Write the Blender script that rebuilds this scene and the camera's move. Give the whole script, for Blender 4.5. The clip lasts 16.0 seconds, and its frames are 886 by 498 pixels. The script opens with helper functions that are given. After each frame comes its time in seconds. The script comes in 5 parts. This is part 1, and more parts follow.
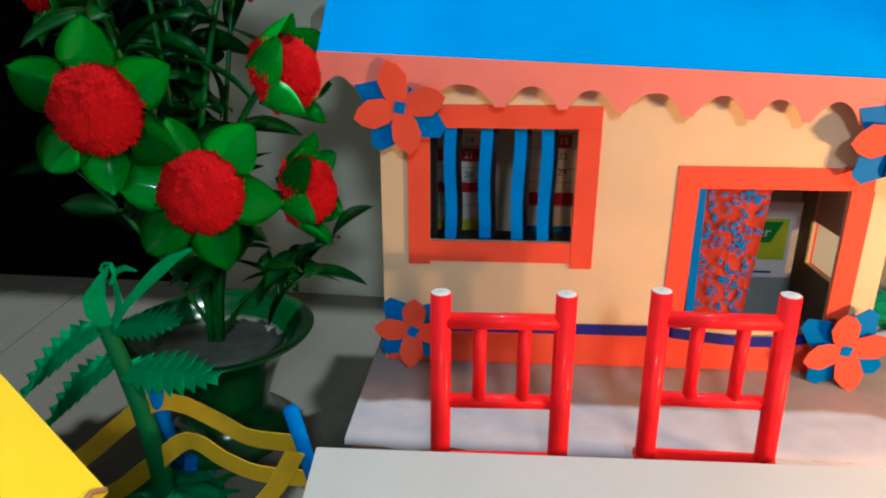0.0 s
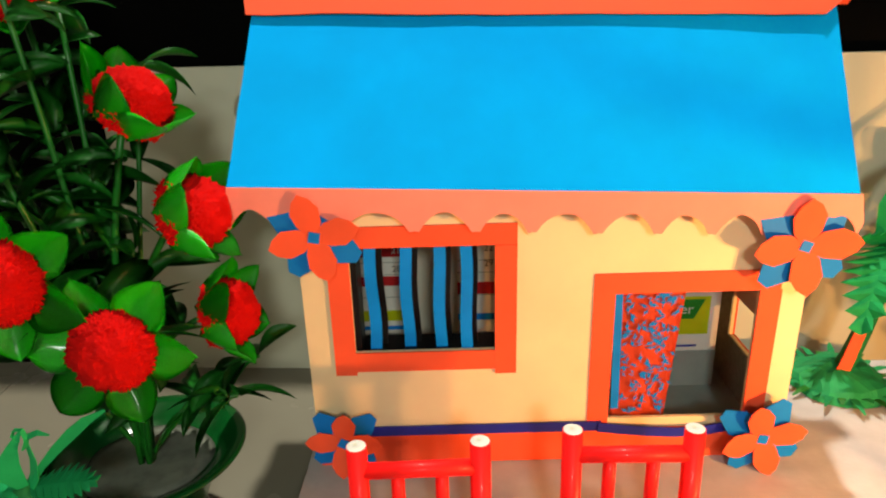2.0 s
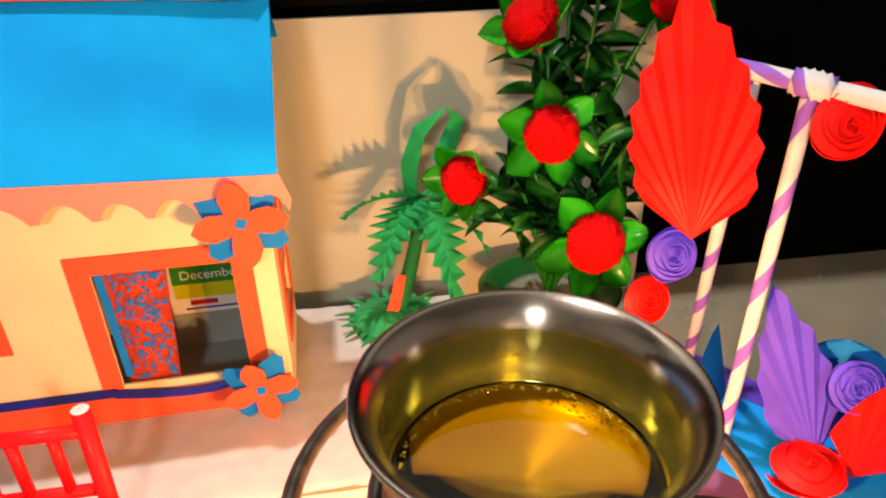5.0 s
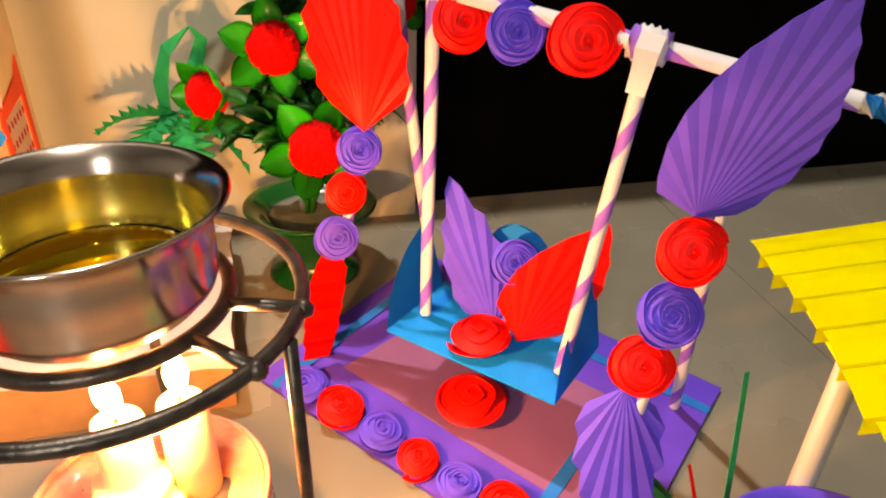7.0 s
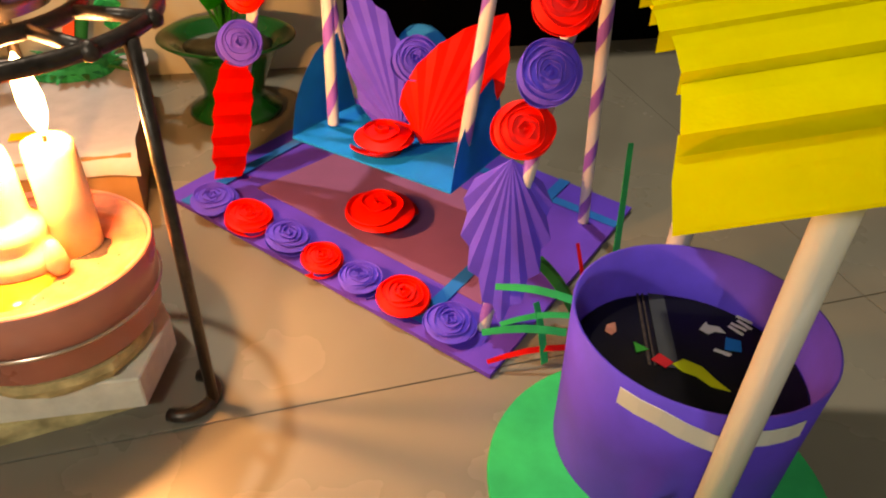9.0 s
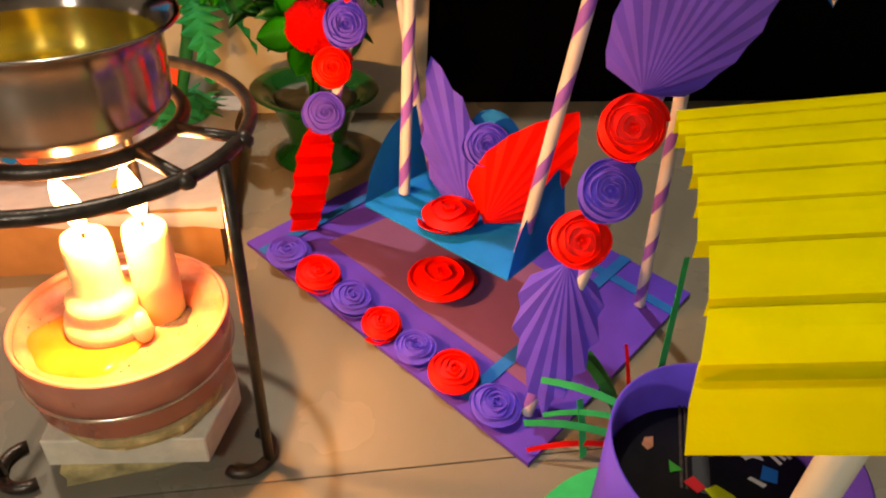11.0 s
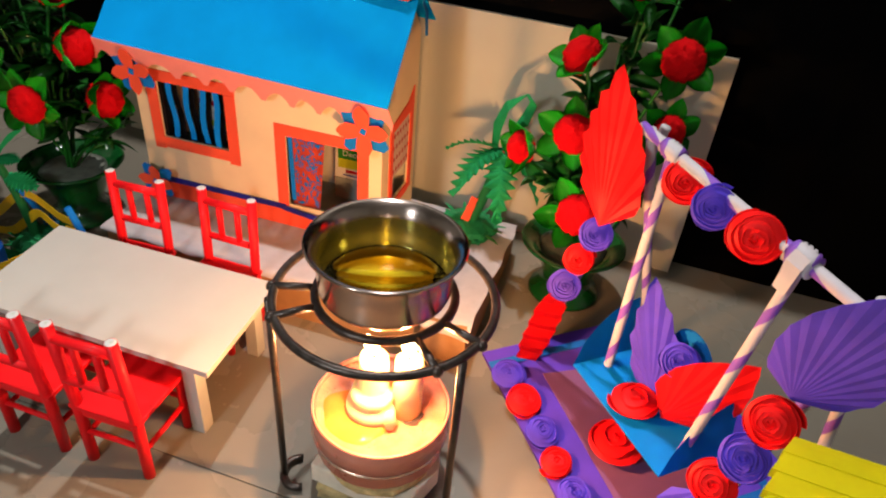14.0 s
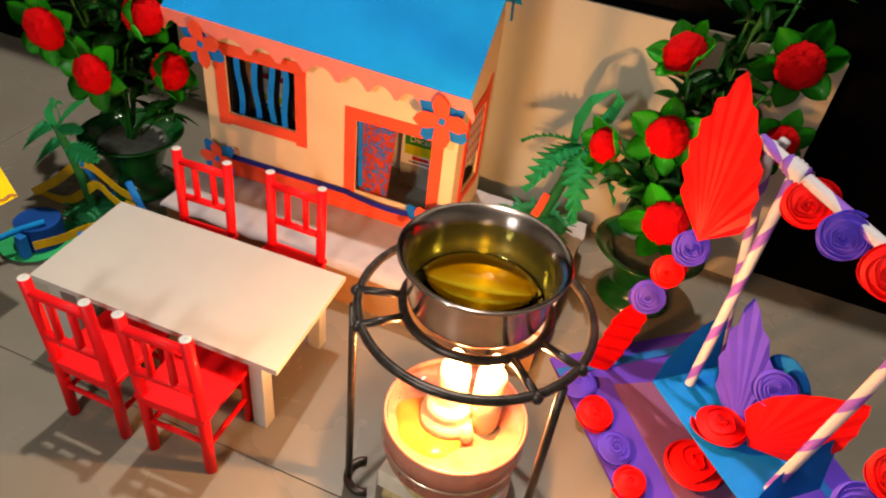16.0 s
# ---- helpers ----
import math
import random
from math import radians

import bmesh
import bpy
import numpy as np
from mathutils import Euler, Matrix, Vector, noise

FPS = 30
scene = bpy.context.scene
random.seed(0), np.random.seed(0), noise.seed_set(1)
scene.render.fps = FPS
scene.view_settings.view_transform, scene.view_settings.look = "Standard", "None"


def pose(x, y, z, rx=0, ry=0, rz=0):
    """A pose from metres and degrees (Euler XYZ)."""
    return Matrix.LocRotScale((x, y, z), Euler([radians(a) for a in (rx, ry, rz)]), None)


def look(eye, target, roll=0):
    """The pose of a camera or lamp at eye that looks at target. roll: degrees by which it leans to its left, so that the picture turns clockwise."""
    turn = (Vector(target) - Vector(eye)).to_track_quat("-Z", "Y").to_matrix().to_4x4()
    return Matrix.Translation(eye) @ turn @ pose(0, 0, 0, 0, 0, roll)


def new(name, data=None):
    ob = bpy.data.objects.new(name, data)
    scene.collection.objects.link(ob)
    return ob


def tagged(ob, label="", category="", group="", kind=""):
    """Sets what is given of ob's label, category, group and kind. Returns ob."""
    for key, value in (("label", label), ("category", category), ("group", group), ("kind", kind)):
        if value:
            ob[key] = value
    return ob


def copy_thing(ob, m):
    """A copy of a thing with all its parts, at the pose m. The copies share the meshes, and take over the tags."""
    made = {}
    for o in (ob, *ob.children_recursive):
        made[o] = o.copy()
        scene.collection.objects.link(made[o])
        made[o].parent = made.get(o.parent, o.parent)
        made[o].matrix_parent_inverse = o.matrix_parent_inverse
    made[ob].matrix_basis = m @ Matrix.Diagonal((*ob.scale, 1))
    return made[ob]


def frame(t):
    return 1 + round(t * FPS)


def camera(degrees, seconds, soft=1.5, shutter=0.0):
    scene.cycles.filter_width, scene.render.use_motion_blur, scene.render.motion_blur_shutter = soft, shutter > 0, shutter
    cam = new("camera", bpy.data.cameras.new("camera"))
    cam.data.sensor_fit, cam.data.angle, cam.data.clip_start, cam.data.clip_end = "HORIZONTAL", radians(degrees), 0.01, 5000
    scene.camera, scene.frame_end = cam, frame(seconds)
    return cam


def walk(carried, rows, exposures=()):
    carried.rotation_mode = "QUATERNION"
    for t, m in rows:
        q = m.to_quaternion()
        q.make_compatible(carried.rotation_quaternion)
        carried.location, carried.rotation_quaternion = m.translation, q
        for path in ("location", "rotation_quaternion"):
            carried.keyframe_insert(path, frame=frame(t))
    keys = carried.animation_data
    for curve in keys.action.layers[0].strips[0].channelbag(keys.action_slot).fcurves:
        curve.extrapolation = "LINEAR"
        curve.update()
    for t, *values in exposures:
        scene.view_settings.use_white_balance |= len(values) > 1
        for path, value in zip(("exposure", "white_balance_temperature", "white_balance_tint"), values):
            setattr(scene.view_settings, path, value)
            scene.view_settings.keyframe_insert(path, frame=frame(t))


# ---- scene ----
cam = camera(65.8, 16.0, soft=2.1)
PATH = [
    (0, (0.0329, 0.0451, 0.2751), (-0.1177, 1.8692, -0.3810), 0.2),
    (0.5, (0.0203, 0.0559, 0.2955), (-0.1263, 1.8887, -0.3363), -0.1),
    (1, (0.0195, 0.0734, 0.3169), (-0.0854, 1.8990, -0.3431), -0.4),
    (1.5, (0.0302, 0.0743, 0.3314), (-0.0640, 1.8958, -0.3421), -1.0),
    (2, (0.0584, 0.0691, 0.3451), (0.0010, 1.8835, -0.3509), -1.7),
    (2.5, (0.0972, 0.0658, 0.3499), (0.0669, 1.8663, -0.3820), -2.2),
    (3, (0.1419, 0.0634, 0.3616), (0.1543, 1.8567, -0.3888), -2.0),
    (3.2, (0.1613, 0.0603, 0.3635), (0.1960, 1.8514, -0.3917), -2.7),
    (5.3, (0.3185, 0.0354, 0.3859), (0.6000, 1.7151, -0.5511), -0.4),
    (5.5, (0.3291, 0.0246, 0.3820), (0.6261, 1.7041, -0.5511), 0.2),
    (6, (0.3726, 0.0008, 0.3674), (0.7403, 1.6563, -0.5832), 0.5),
    (6.5, (0.4006, -0.0209, 0.3694), (0.8312, 1.6097, -0.5968), 1.0),
    (7, (0.4197, -0.0502, 0.3606), (0.8901, 1.5625, -0.6172), 1.8),
    (7.5, (0.4321, -0.0766, 0.3402), (0.9497, 1.5006, -0.6726), 3.4),
    (8, (0.4445, -0.0962, 0.3159), (0.9833, 1.4575, -0.7212), 3.3),
    (8.5, (0.4541, -0.1089, 0.2935), (0.9701, 1.4081, -0.8067), 2.7),
    (8.7, (0.4551, -0.1118, 0.2867), (0.9700, 1.3915, -0.8330), 2.9),
    (10.8, (0.4649, -0.1003, 0.3266), (0.8014, 1.4428, -0.8058), 3.3),
    (11, (0.4649, -0.0983, 0.3412), (0.7781, 1.4469, -0.7961), 3.9),
    (11.5, (0.4668, -0.1042, 0.3791), (0.6556, 1.4462, -0.7776), 5.0),
    (12, (0.4910, -0.1171, 0.4073), (0.5788, 1.4461, -0.7445), 7.1),
    (12.5, (0.5035, -0.1318, 0.4423), (0.4583, 1.4512, -0.6853), 6.9),
    (13, (0.5053, -0.1425, 0.4714), (0.2985, 1.4139, -0.6755), 6.9),
    (13.5, (0.4985, -0.1473, 0.4957), (0.1672, 1.4036, -0.6298), 6.0),
    (14, (0.4887, -0.1491, 0.5113), (0.0639, 1.3794, -0.6133), 5.5),
    (14.5, (0.4703, -0.1460, 0.5161), (0.0152, 1.3672, -0.6143), 6.4),
    (15, (0.4557, -0.1439, 0.5190), (-0.0035, 1.3499, -0.6367), 6.9),
    (15.5, (0.4422, -0.1380, 0.5181), (-0.0093, 1.3490, -0.6493), 7.6),
    (16, (0.4267, -0.1290, 0.5093), (-0.0289, 1.3346, -0.6853), 7.7),
]
walk(cam, [(t, look(eye, target, roll)) for t, eye, target, roll in PATH], exposures=[(0, -0.68, 5100, 5), (0.5, -0.25, 6000, 7), (1, -0.06, 6900, 6), (2, -0.12, 6900, 4), (3.2, -0.26, 7100, 11), (5.5, -0.18, 6800, 14), (7, -0.12, 7300, 15), (8.5, -0.58, 7500, 12), (11, -0.86, 7700, 15), (12.5, -0.88, 6700, 18), (14.5, -0.64, 6250, 18), (16, -0.66, 6850, 19)])

# ---- light ----
world = bpy.data.worlds.new("room_air")
scene.world = world
world.use_nodes = True
world.node_tree.nodes["Background"].inputs["Color"].default_value = (0.75, 0.85, 1.0, 1)
world.node_tree.nodes["Background"].inputs["Strength"].default_value = 0.02


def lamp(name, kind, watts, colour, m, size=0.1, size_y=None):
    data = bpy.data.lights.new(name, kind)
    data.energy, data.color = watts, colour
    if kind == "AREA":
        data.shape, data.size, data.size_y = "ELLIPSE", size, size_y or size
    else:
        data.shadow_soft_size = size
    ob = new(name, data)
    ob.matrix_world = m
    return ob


# the ceiling lamp of the room, a little behind the doll's house
lamp("ceiling_lamp_light", "AREA", 62, (1.0, 0.97, 0.88), look((0.10, 0.74, 2.40), (0.2, 0.25, 0)), 0.07, 0.07)
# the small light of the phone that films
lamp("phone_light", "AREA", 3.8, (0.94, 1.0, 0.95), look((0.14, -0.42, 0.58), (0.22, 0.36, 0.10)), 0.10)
FLAME = (1.0, 0.46, 0.16)
for x, y in ((0.351, 0.184), (0.377, 0.194)):
    lamp("candle_light", "POINT", 3.3, FLAME, pose(x, y, 0.1620), 0.0040)


# ---- materials ----
def mat(name, colour, rough=0.6, metal=0.0, vary=0.12, scale=60.0, bump=0.15, fine=900.0, coat=0.0, emit=None, strength=0.0, ior=1.45, per_object=0.0, spec=None):
    m = bpy.data.materials.new(name)
    m.use_nodes = True
    nt = m.node_tree
    b = nt.nodes["Principled BSDF"]
    b.inputs["Roughness"].default_value = rough
    b.inputs["Metallic"].default_value = metal
    b.inputs["IOR"].default_value = ior
    b.inputs["Coat Weight"].default_value = coat
    b.inputs["Coat Roughness"].default_value = 0.12
    b.inputs["Specular IOR Level"].default_value = spec if spec is not None else (0.18 if rough >= 0.5 else 0.5)
    co = nt.nodes.new("ShaderNodeTexCoord")
    big = nt.nodes.new("ShaderNodeTexNoise")
    big.inputs["Scale"].default_value = scale
    big.inputs["Detail"].default_value = 5
    nt.links.new(co.outputs["Object"], big.inputs["Vector"])
    ramp = nt.nodes.new("ShaderNodeMapRange")
    ramp.inputs[1].default_value, ramp.inputs[2].default_value = 0.3, 0.7
    ramp.inputs[3].default_value, ramp.inputs[4].default_value = 1 - vary, 1 + vary
    nt.links.new(big.outputs["Fac"], ramp.inputs[0])
    val = ramp.outputs[0]
    if per_object:
        info = nt.nodes.new("ShaderNodeObjectInfo")
        r2 = nt.nodes.new("ShaderNodeMapRange")
        r2.inputs[3].default_value, r2.inputs[4].default_value = 1 - per_object, 1 + per_object
        nt.links.new(info.outputs["Random"], r2.inputs[0])
        mul = nt.nodes.new("ShaderNodeMath")
        mul.operation = "MULTIPLY"
        nt.links.new(val, mul.inputs[0])
        nt.links.new(r2.outputs[0], mul.inputs[1])
        val = mul.outputs[0]
    hsv = nt.nodes.new("ShaderNodeHueSaturation")
    hsv.inputs["Color"].default_value = (*colour, 1)
    nt.links.new(val, hsv.inputs["Value"])
    nt.links.new(hsv.outputs["Color"], b.inputs["Base Color"])
    small = nt.nodes.new("ShaderNodeTexNoise")
    small.inputs["Scale"].default_value = fine
    small.inputs["Detail"].default_value = 3
    nt.links.new(co.outputs["Object"], small.inputs["Vector"])
    if bump:
        bp = nt.nodes.new("ShaderNodeBump")
        bp.inputs["Strength"].default_value = bump
        bp.inputs["Distance"].default_value = 0.0006
        nt.links.new(small.outputs["Fac"], bp.inputs["Height"])
        nt.links.new(bp.outputs["Normal"], b.inputs["Normal"])
    rr = nt.nodes.new("ShaderNodeMapRange")
    rr.inputs[1].default_value, rr.inputs[2].default_value = 0.3, 0.7
    rr.inputs[3].default_value, rr.inputs[4].default_value = max(rough - 0.06, 0.0), min(rough + 0.06, 1)
    nt.links.new(big.outputs["Fac"], rr.inputs[0])
    nt.links.new(rr.outputs[0], b.inputs["Roughness"])
    if emit:
        b.inputs["Emission Color"].default_value = (*emit, 1)
        b.inputs["Emission Strength"].default_value = strength
    return m


M = {
    "tile": mat("floor_tile", (0.205, 0.184, 0.143), 0.26, vary=0.07, scale=9, bump=0.02, fine=200),
    "grout": mat("tile_grout", (0.135, 0.115, 0.088), 0.9),
    # near-black, almost no gloss: the unlit depth behind the toys put into the colour
    "dark": mat("unlit_dark_wood", (0.0006, 0.0005, 0.0005), 0.6, vary=0.4, scale=6, bump=0.05, spec=0.04),
    # pale enough for the unseen walls to throw fill light back
    "wall": mat("bounce_paint", (0.50, 0.50, 0.47), 0.8, scale=3),
    "foam": mat("foam_board_card", (0.60, 0.575, 0.455), 0.55, vary=0.04, scale=12, bump=0.05),
    "sheet": mat("white_sheet", (0.43, 0.400, 0.400), 0.7, vary=0.07, scale=70, bump=0.3, fine=300),
    "board": mat("brown_cardboard", (0.36, 0.19, 0.08), 0.85, vary=0.12, scale=50),
    "cream": mat("cream_paper", (0.80, 0.60, 0.36), 0.75, vary=0.05, scale=25, bump=0.08),
    "cream_in": mat("white_card_inside", (0.62, 0.58, 0.48), 0.75, vary=0.06, scale=25),
    "coral": mat("coral_paper", (0.86, 0.095, 0.038), 0.7, vary=0.07, scale=30, bump=0.1),
    "pink": mat("salmon_paper", (0.88, 0.255, 0.205), 0.7, vary=0.07, scale=30, bump=0.1),
    "sky": mat("sky_blue_paper", (0.0, 0.335, 0.84), 0.9, vary=0.06, scale=22, bump=0.12, spec=0.03),
    "blue": mat("blue_paper", (0.004, 0.17, 0.55), 0.55, vary=0.10, scale=40, bump=0.1),
    "navy": mat("navy_ribbon", (0.008, 0.014, 0.26), 0.45, vary=0.1, scale=80),
    "red": mat("red_paper", (0.85, 0.008, 0.006), 0.5, vary=0.08, scale=60, bump=0.1),
    "redpaint": mat("red_rolled_paper", (0.82, 0.008, 0.010), 0.5, vary=0.08, scale=80, bump=0.1, coat=0.06),
    "violet": mat("violet_paper", (0.110, 0.060, 0.64), 0.6, vary=0.10, scale=50, bump=0.1),
    "purple": mat("purple_card", (0.110, 0.046, 0.52), 0.65, vary=0.12, scale=30, bump=0.1),
    "mauve": mat("mauve_card", (0.23, 0.085, 0.20), 0.7, vary=0.08, scale=30),
    "yellow": mat("yellow_paper", (0.94, 0.86, 0.001), 0.6, vary=0.05, scale=35, bump=0.15),
    "amber": mat("deep_yellow_paper", (0.90, 0.66, 0.002), 0.6, vary=0.06, scale=35, bump=0.15),
    "bar": mat("strong_blue_paper", (0.0, 0.22, 0.74), 0.6, vary=0.08, scale=40, bump=0.1),
    "ribbon": mat("mustard_ribbon", (0.74, 0.45, 0.008), 0.5, vary=0.15, scale=60),
    "table": mat("white_table_card", (0.50, 0.49, 0.44), 0.5, vary=0.03, scale=25, bump=0.05),
    "white": mat("white_card", (0.66, 0.65, 0.60), 0.5, vary=0.03, scale=25, bump=0.05),
    "straw": mat("white_straw_paper", (0.62, 0.58, 0.60), 0.5, vary=0.05, scale=60),
    "stripe": mat("violet_stripe", (0.27, 0.11, 0.56), 0.5, vary=0.08, scale=60),
    "leaf": mat("green_plastic_leaf", (0.009, 0.140, 0.011), 0.42, vary=0.22, scale=45, bump=0.2, fine=250, coat=0.1, per_object=0.2),
    "petal": mat("bright_green_sepal", (0.014, 0.48, 0.012), 0.20, vary=0.25, scale=60, bump=0.7, fine=90, coat=0.5, spec=0.5, per_object=0.12),
    "pom": mat("red_felt_pompom", (0.72, 0.002, 0.003), 0.95, vary=0.18, scale=300, bump=0.7, fine=900),
    "pot": mat("dark_green_plastic", (0.003, 0.070, 0.012), 0.22, vary=0.1, scale=30, bump=0.03, coat=0.3),
    "soil": mat("grey_plaster_soil", (0.155, 0.165, 0.135), 0.9, vary=0.25, scale=90, bump=0.4, fine=250),
    "grass": mat("green_paper", (0.014, 0.38, 0.115), 0.6, vary=0.15, scale=60, bump=0.2, per_object=0.15),
    "mound": mat("dark_green_paper", (0.014, 0.23, 0.075), 0.6, vary=0.2, scale=60, bump=0.2, per_object=0.2),
    "frond": mat("light_green_paper", (0.022, 0.48, 0.16), 0.6, vary=0.18, scale=60, bump=0.2, per_object=0.18),
    "trunk": mat("green_paper_roll", (0.015, 0.17, 0.045), 0.6, vary=0.15, scale=60),
    "steel": mat("steel_of_the_bowl", (0.44, 0.36, 0.31), 0.22, 1.0, vary=0.03, scale=6, bump=0.0),
    # amber tint for oil colour and golden reflections, evens out lit and dark crescents
    "scorched": mat("gold_tinted_steel_floor", (0.62, 0.47, 0.06), 0.40, 0.30, vary=0.05, scale=10, bump=0.0),
    # gold colour paints in what the steel wall mirrors of oil and flames
    "lining": mat("steel_with_gold_reflection", (0.90, 0.76, 0.20), 0.21, 0.95, vary=0.03, scale=6, bump=0.0),
    "iron": mat("dark_iron_rod", (0.062, 0.050, 0.042), 0.36, 0.7, vary=0.35, scale=140, bump=0.35, fine=500),
    "wax": mat("candle_wax", (0.84, 0.66, 0.38), 0.42, vary=0.05, scale=80, bump=0.15, fine=250),
    "meltwax": mat("melted_wax", (0.60, 0.20, 0.12), 0.10, vary=0.35, scale=70, bump=0.2, fine=120),
    "pool": mat("liquid_wax", (0.62, 0.20, 0.035), 0.04, vary=0.15, scale=60, bump=0.02, fine=60),
    "tin": mat("pink_plastic_tin", (0.54, 0.21, 0.15), 0.30, vary=0.15, scale=30, bump=0.05, coat=0.2),
    "ring": mat("tin_rim", (0.75, 0.55, 0.42), 0.22, 0.7),
    "foamblock": mat("styrofoam", (0.78, 0.74, 0.62), 0.8, vary=0.1, scale=90, bump=0.8, fine=400),
    "dirtyfoam": mat("yellowed_styrofoam", (0.55, 0.45, 0.22), 0.85, vary=0.35, scale=110, bump=0.9, fine=350),
    "wick": mat("burnt_wick", (0.02, 0.012, 0.01), 0.9),
    "soot": mat("soot", (0.05, 0.035, 0.03), 0.9, vary=0.4, scale=300),
    # black card of the well water, and the shade drawn into the window
    "black": mat("black_print_and_window_shade", (0.004, 0.004, 0.005), 0.35, vary=0.3, scale=50, spec=0.2),
    "slate": mat("grey_card", (0.26, 0.28, 0.26), 0.6, vary=0.12, scale=40),
    "granite": mat("mottled_grey_card", (0.22, 0.23, 0.19), 0.6, vary=0.18, scale=240),
    "dotted": mat("pale_pink_paper", (0.62, 0.42, 0.34), 0.7, vary=0.08, scale=40),
    "ashen": mat("dark_grey_print", (0.045, 0.048, 0.050), 0.6),
    "tub": mat("dark_blue_paper", (0.004, 0.065, 0.30), 0.6, vary=0.12, scale=40),
    "ink": mat("black_ink", (0.03, 0.03, 0.03), 0.7),
    "inkred": mat("dark_red_ink", (0.40, 0.012, 0.016), 0.6),
    "lime": mat("lime_ink", (0.45, 0.50, 0.01), 0.6),
    "leafink": mat("green_ink", (0.02, 0.20, 0.02), 0.6),
    "tape": mat("cellophane_tape", (0.02, 0.16, 0.55), 0.15, vary=0.15, scale=40, coat=0.4),
}


# light seeps through the wax
for name, deep in (("wax", 0.010), ("meltwax", 0.005)):
    b = M[name].node_tree.nodes["Principled BSDF"]
    b.inputs["Subsurface Weight"].default_value = 0.6
    b.inputs["Subsurface Radius"].default_value = (1.0, 0.55, 0.22)
    b.inputs["Subsurface Scale"].default_value = deep
# the bowl is brushed round its axis
for name in ("steel", "lining", "scorched"):
    nt = M[name].node_tree
    tan = nt.nodes.new("ShaderNodeTangent")
    tan.direction_type, tan.axis = "RADIAL", "Z"
    nt.links.new(tan.outputs[0], nt.nodes["Principled BSDF"].inputs["Tangent"])
    nt.nodes["Principled BSDF"].inputs["Anisotropic"].default_value = 0.85
    nt.nodes["Principled BSDF"].inputs["Anisotropic Rotation"].default_value = 0.25


def glassy(name, colour, rough, ior):
    m = bpy.data.materials.new(name)
    m.use_nodes = True
    b = m.node_tree.nodes["Principled BSDF"]
    b.inputs["Base Color"].default_value = (*colour, 1)
    b.inputs["Roughness"].default_value = rough
    b.inputs["IOR"].default_value = ior
    b.inputs["Transmission Weight"].default_value = 1.0
    return m


def tinted(name, tint, ior):
    """A clear coloured liquid: light goes straight through, dyed, and its face mirrors by Fresnel."""
    m = bpy.data.materials.new(name)
    m.use_nodes = True
    nt = m.node_tree
    nt.nodes.remove(nt.nodes["Principled BSDF"])
    clear, gloss = nt.nodes.new("ShaderNodeBsdfTransparent"), nt.nodes.new("ShaderNodeBsdfGlossy")
    clear.inputs["Color"].default_value = (*tint, 1)
    gloss.inputs["Roughness"].default_value = 0.02
    fr, mix = nt.nodes.new("ShaderNodeFresnel"), nt.nodes.new("ShaderNodeMixShader")
    fr.inputs["IOR"].default_value = ior
    nt.links.new(fr.outputs[0], mix.inputs[0])
    nt.links.new(clear.outputs[0], mix.inputs[1])
    nt.links.new(gloss.outputs[0], mix.inputs[2])
    nt.links.new(mix.outputs[0], nt.nodes["Material Output"].inputs["Surface"])
    return m


M["oil"] = tinted("amber_oil", (0.94, 0.80, 0.15), 1.47)
M["bubble"] = mat("oil_foam", (0.50, 0.36, 0.03), 0.15, vary=0.2, scale=200, coat=0.5)
M["flame"] = mat("candle_flame", (1.0, 0.7, 0.3), 0.9, emit=(1.0, 0.72, 0.32), strength=45.0, bump=0)
M["clear"] = glassy("clear_plastic", (0.95, 0.95, 0.92), 0.05, 1.4)


# ---- shapes ----
def world_of(ob):
    m = ob.matrix_basis.copy()
    while ob.parent:
        ob = ob.parent
        m = ob.matrix_basis @ m
    return m


def thing(name, at, label, category, group="", turn=0.0):
    ob = new(name)
    ob.empty_display_size = 0.02
    ob.matrix_basis = pose(*at, 0, 0, turn)
    return tagged(ob, label, category, group)


def smooth(me, on=True):
    me.polygons.foreach_set("use_smooth", [on] * len(me.polygons))


def part(name, bm, material, parent=None, label="", soft=False, m=None, placed=False):
    """One mesh object. placed: the shape is given in the room's place, not in the parent's own."""
    me = bpy.data.meshes.new(name)
    if placed and parent:
        bmesh.ops.transform(bm, matrix=world_of(parent).inverted(), verts=bm.verts)
    bm.to_mesh(me)
    bm.free()
    for x in material if isinstance(material, (list, tuple)) else [material]:
        me.materials.append(M[x])
    smooth(me, soft)
    ob = new(name, me)
    if parent:
        ob.parent = parent
    if m is not None:
        ob.matrix_basis = m
    if label:
        ob["label"] = label
    return ob


def again(name, me, parent, m):
    ob = new(name, me)
    ob.parent = parent
    ob.matrix_basis = m
    return ob


def box(c, s, m=None, bevel=0.0, bm=None):
    own = bm is None
    bm = bm or bmesh.new()
    vs = bmesh.ops.create_cube(bm, size=1, matrix=(m or Matrix.Identity(4)) @ Matrix.Translation(c) @ Matrix.Diagonal((*s, 1)))["verts"]
    if bevel and own:
        bmesh.ops.bevel(bm, geom=bm.edges[:], offset=bevel, segments=2, affect="EDGES", profile=0.6)
    return bm


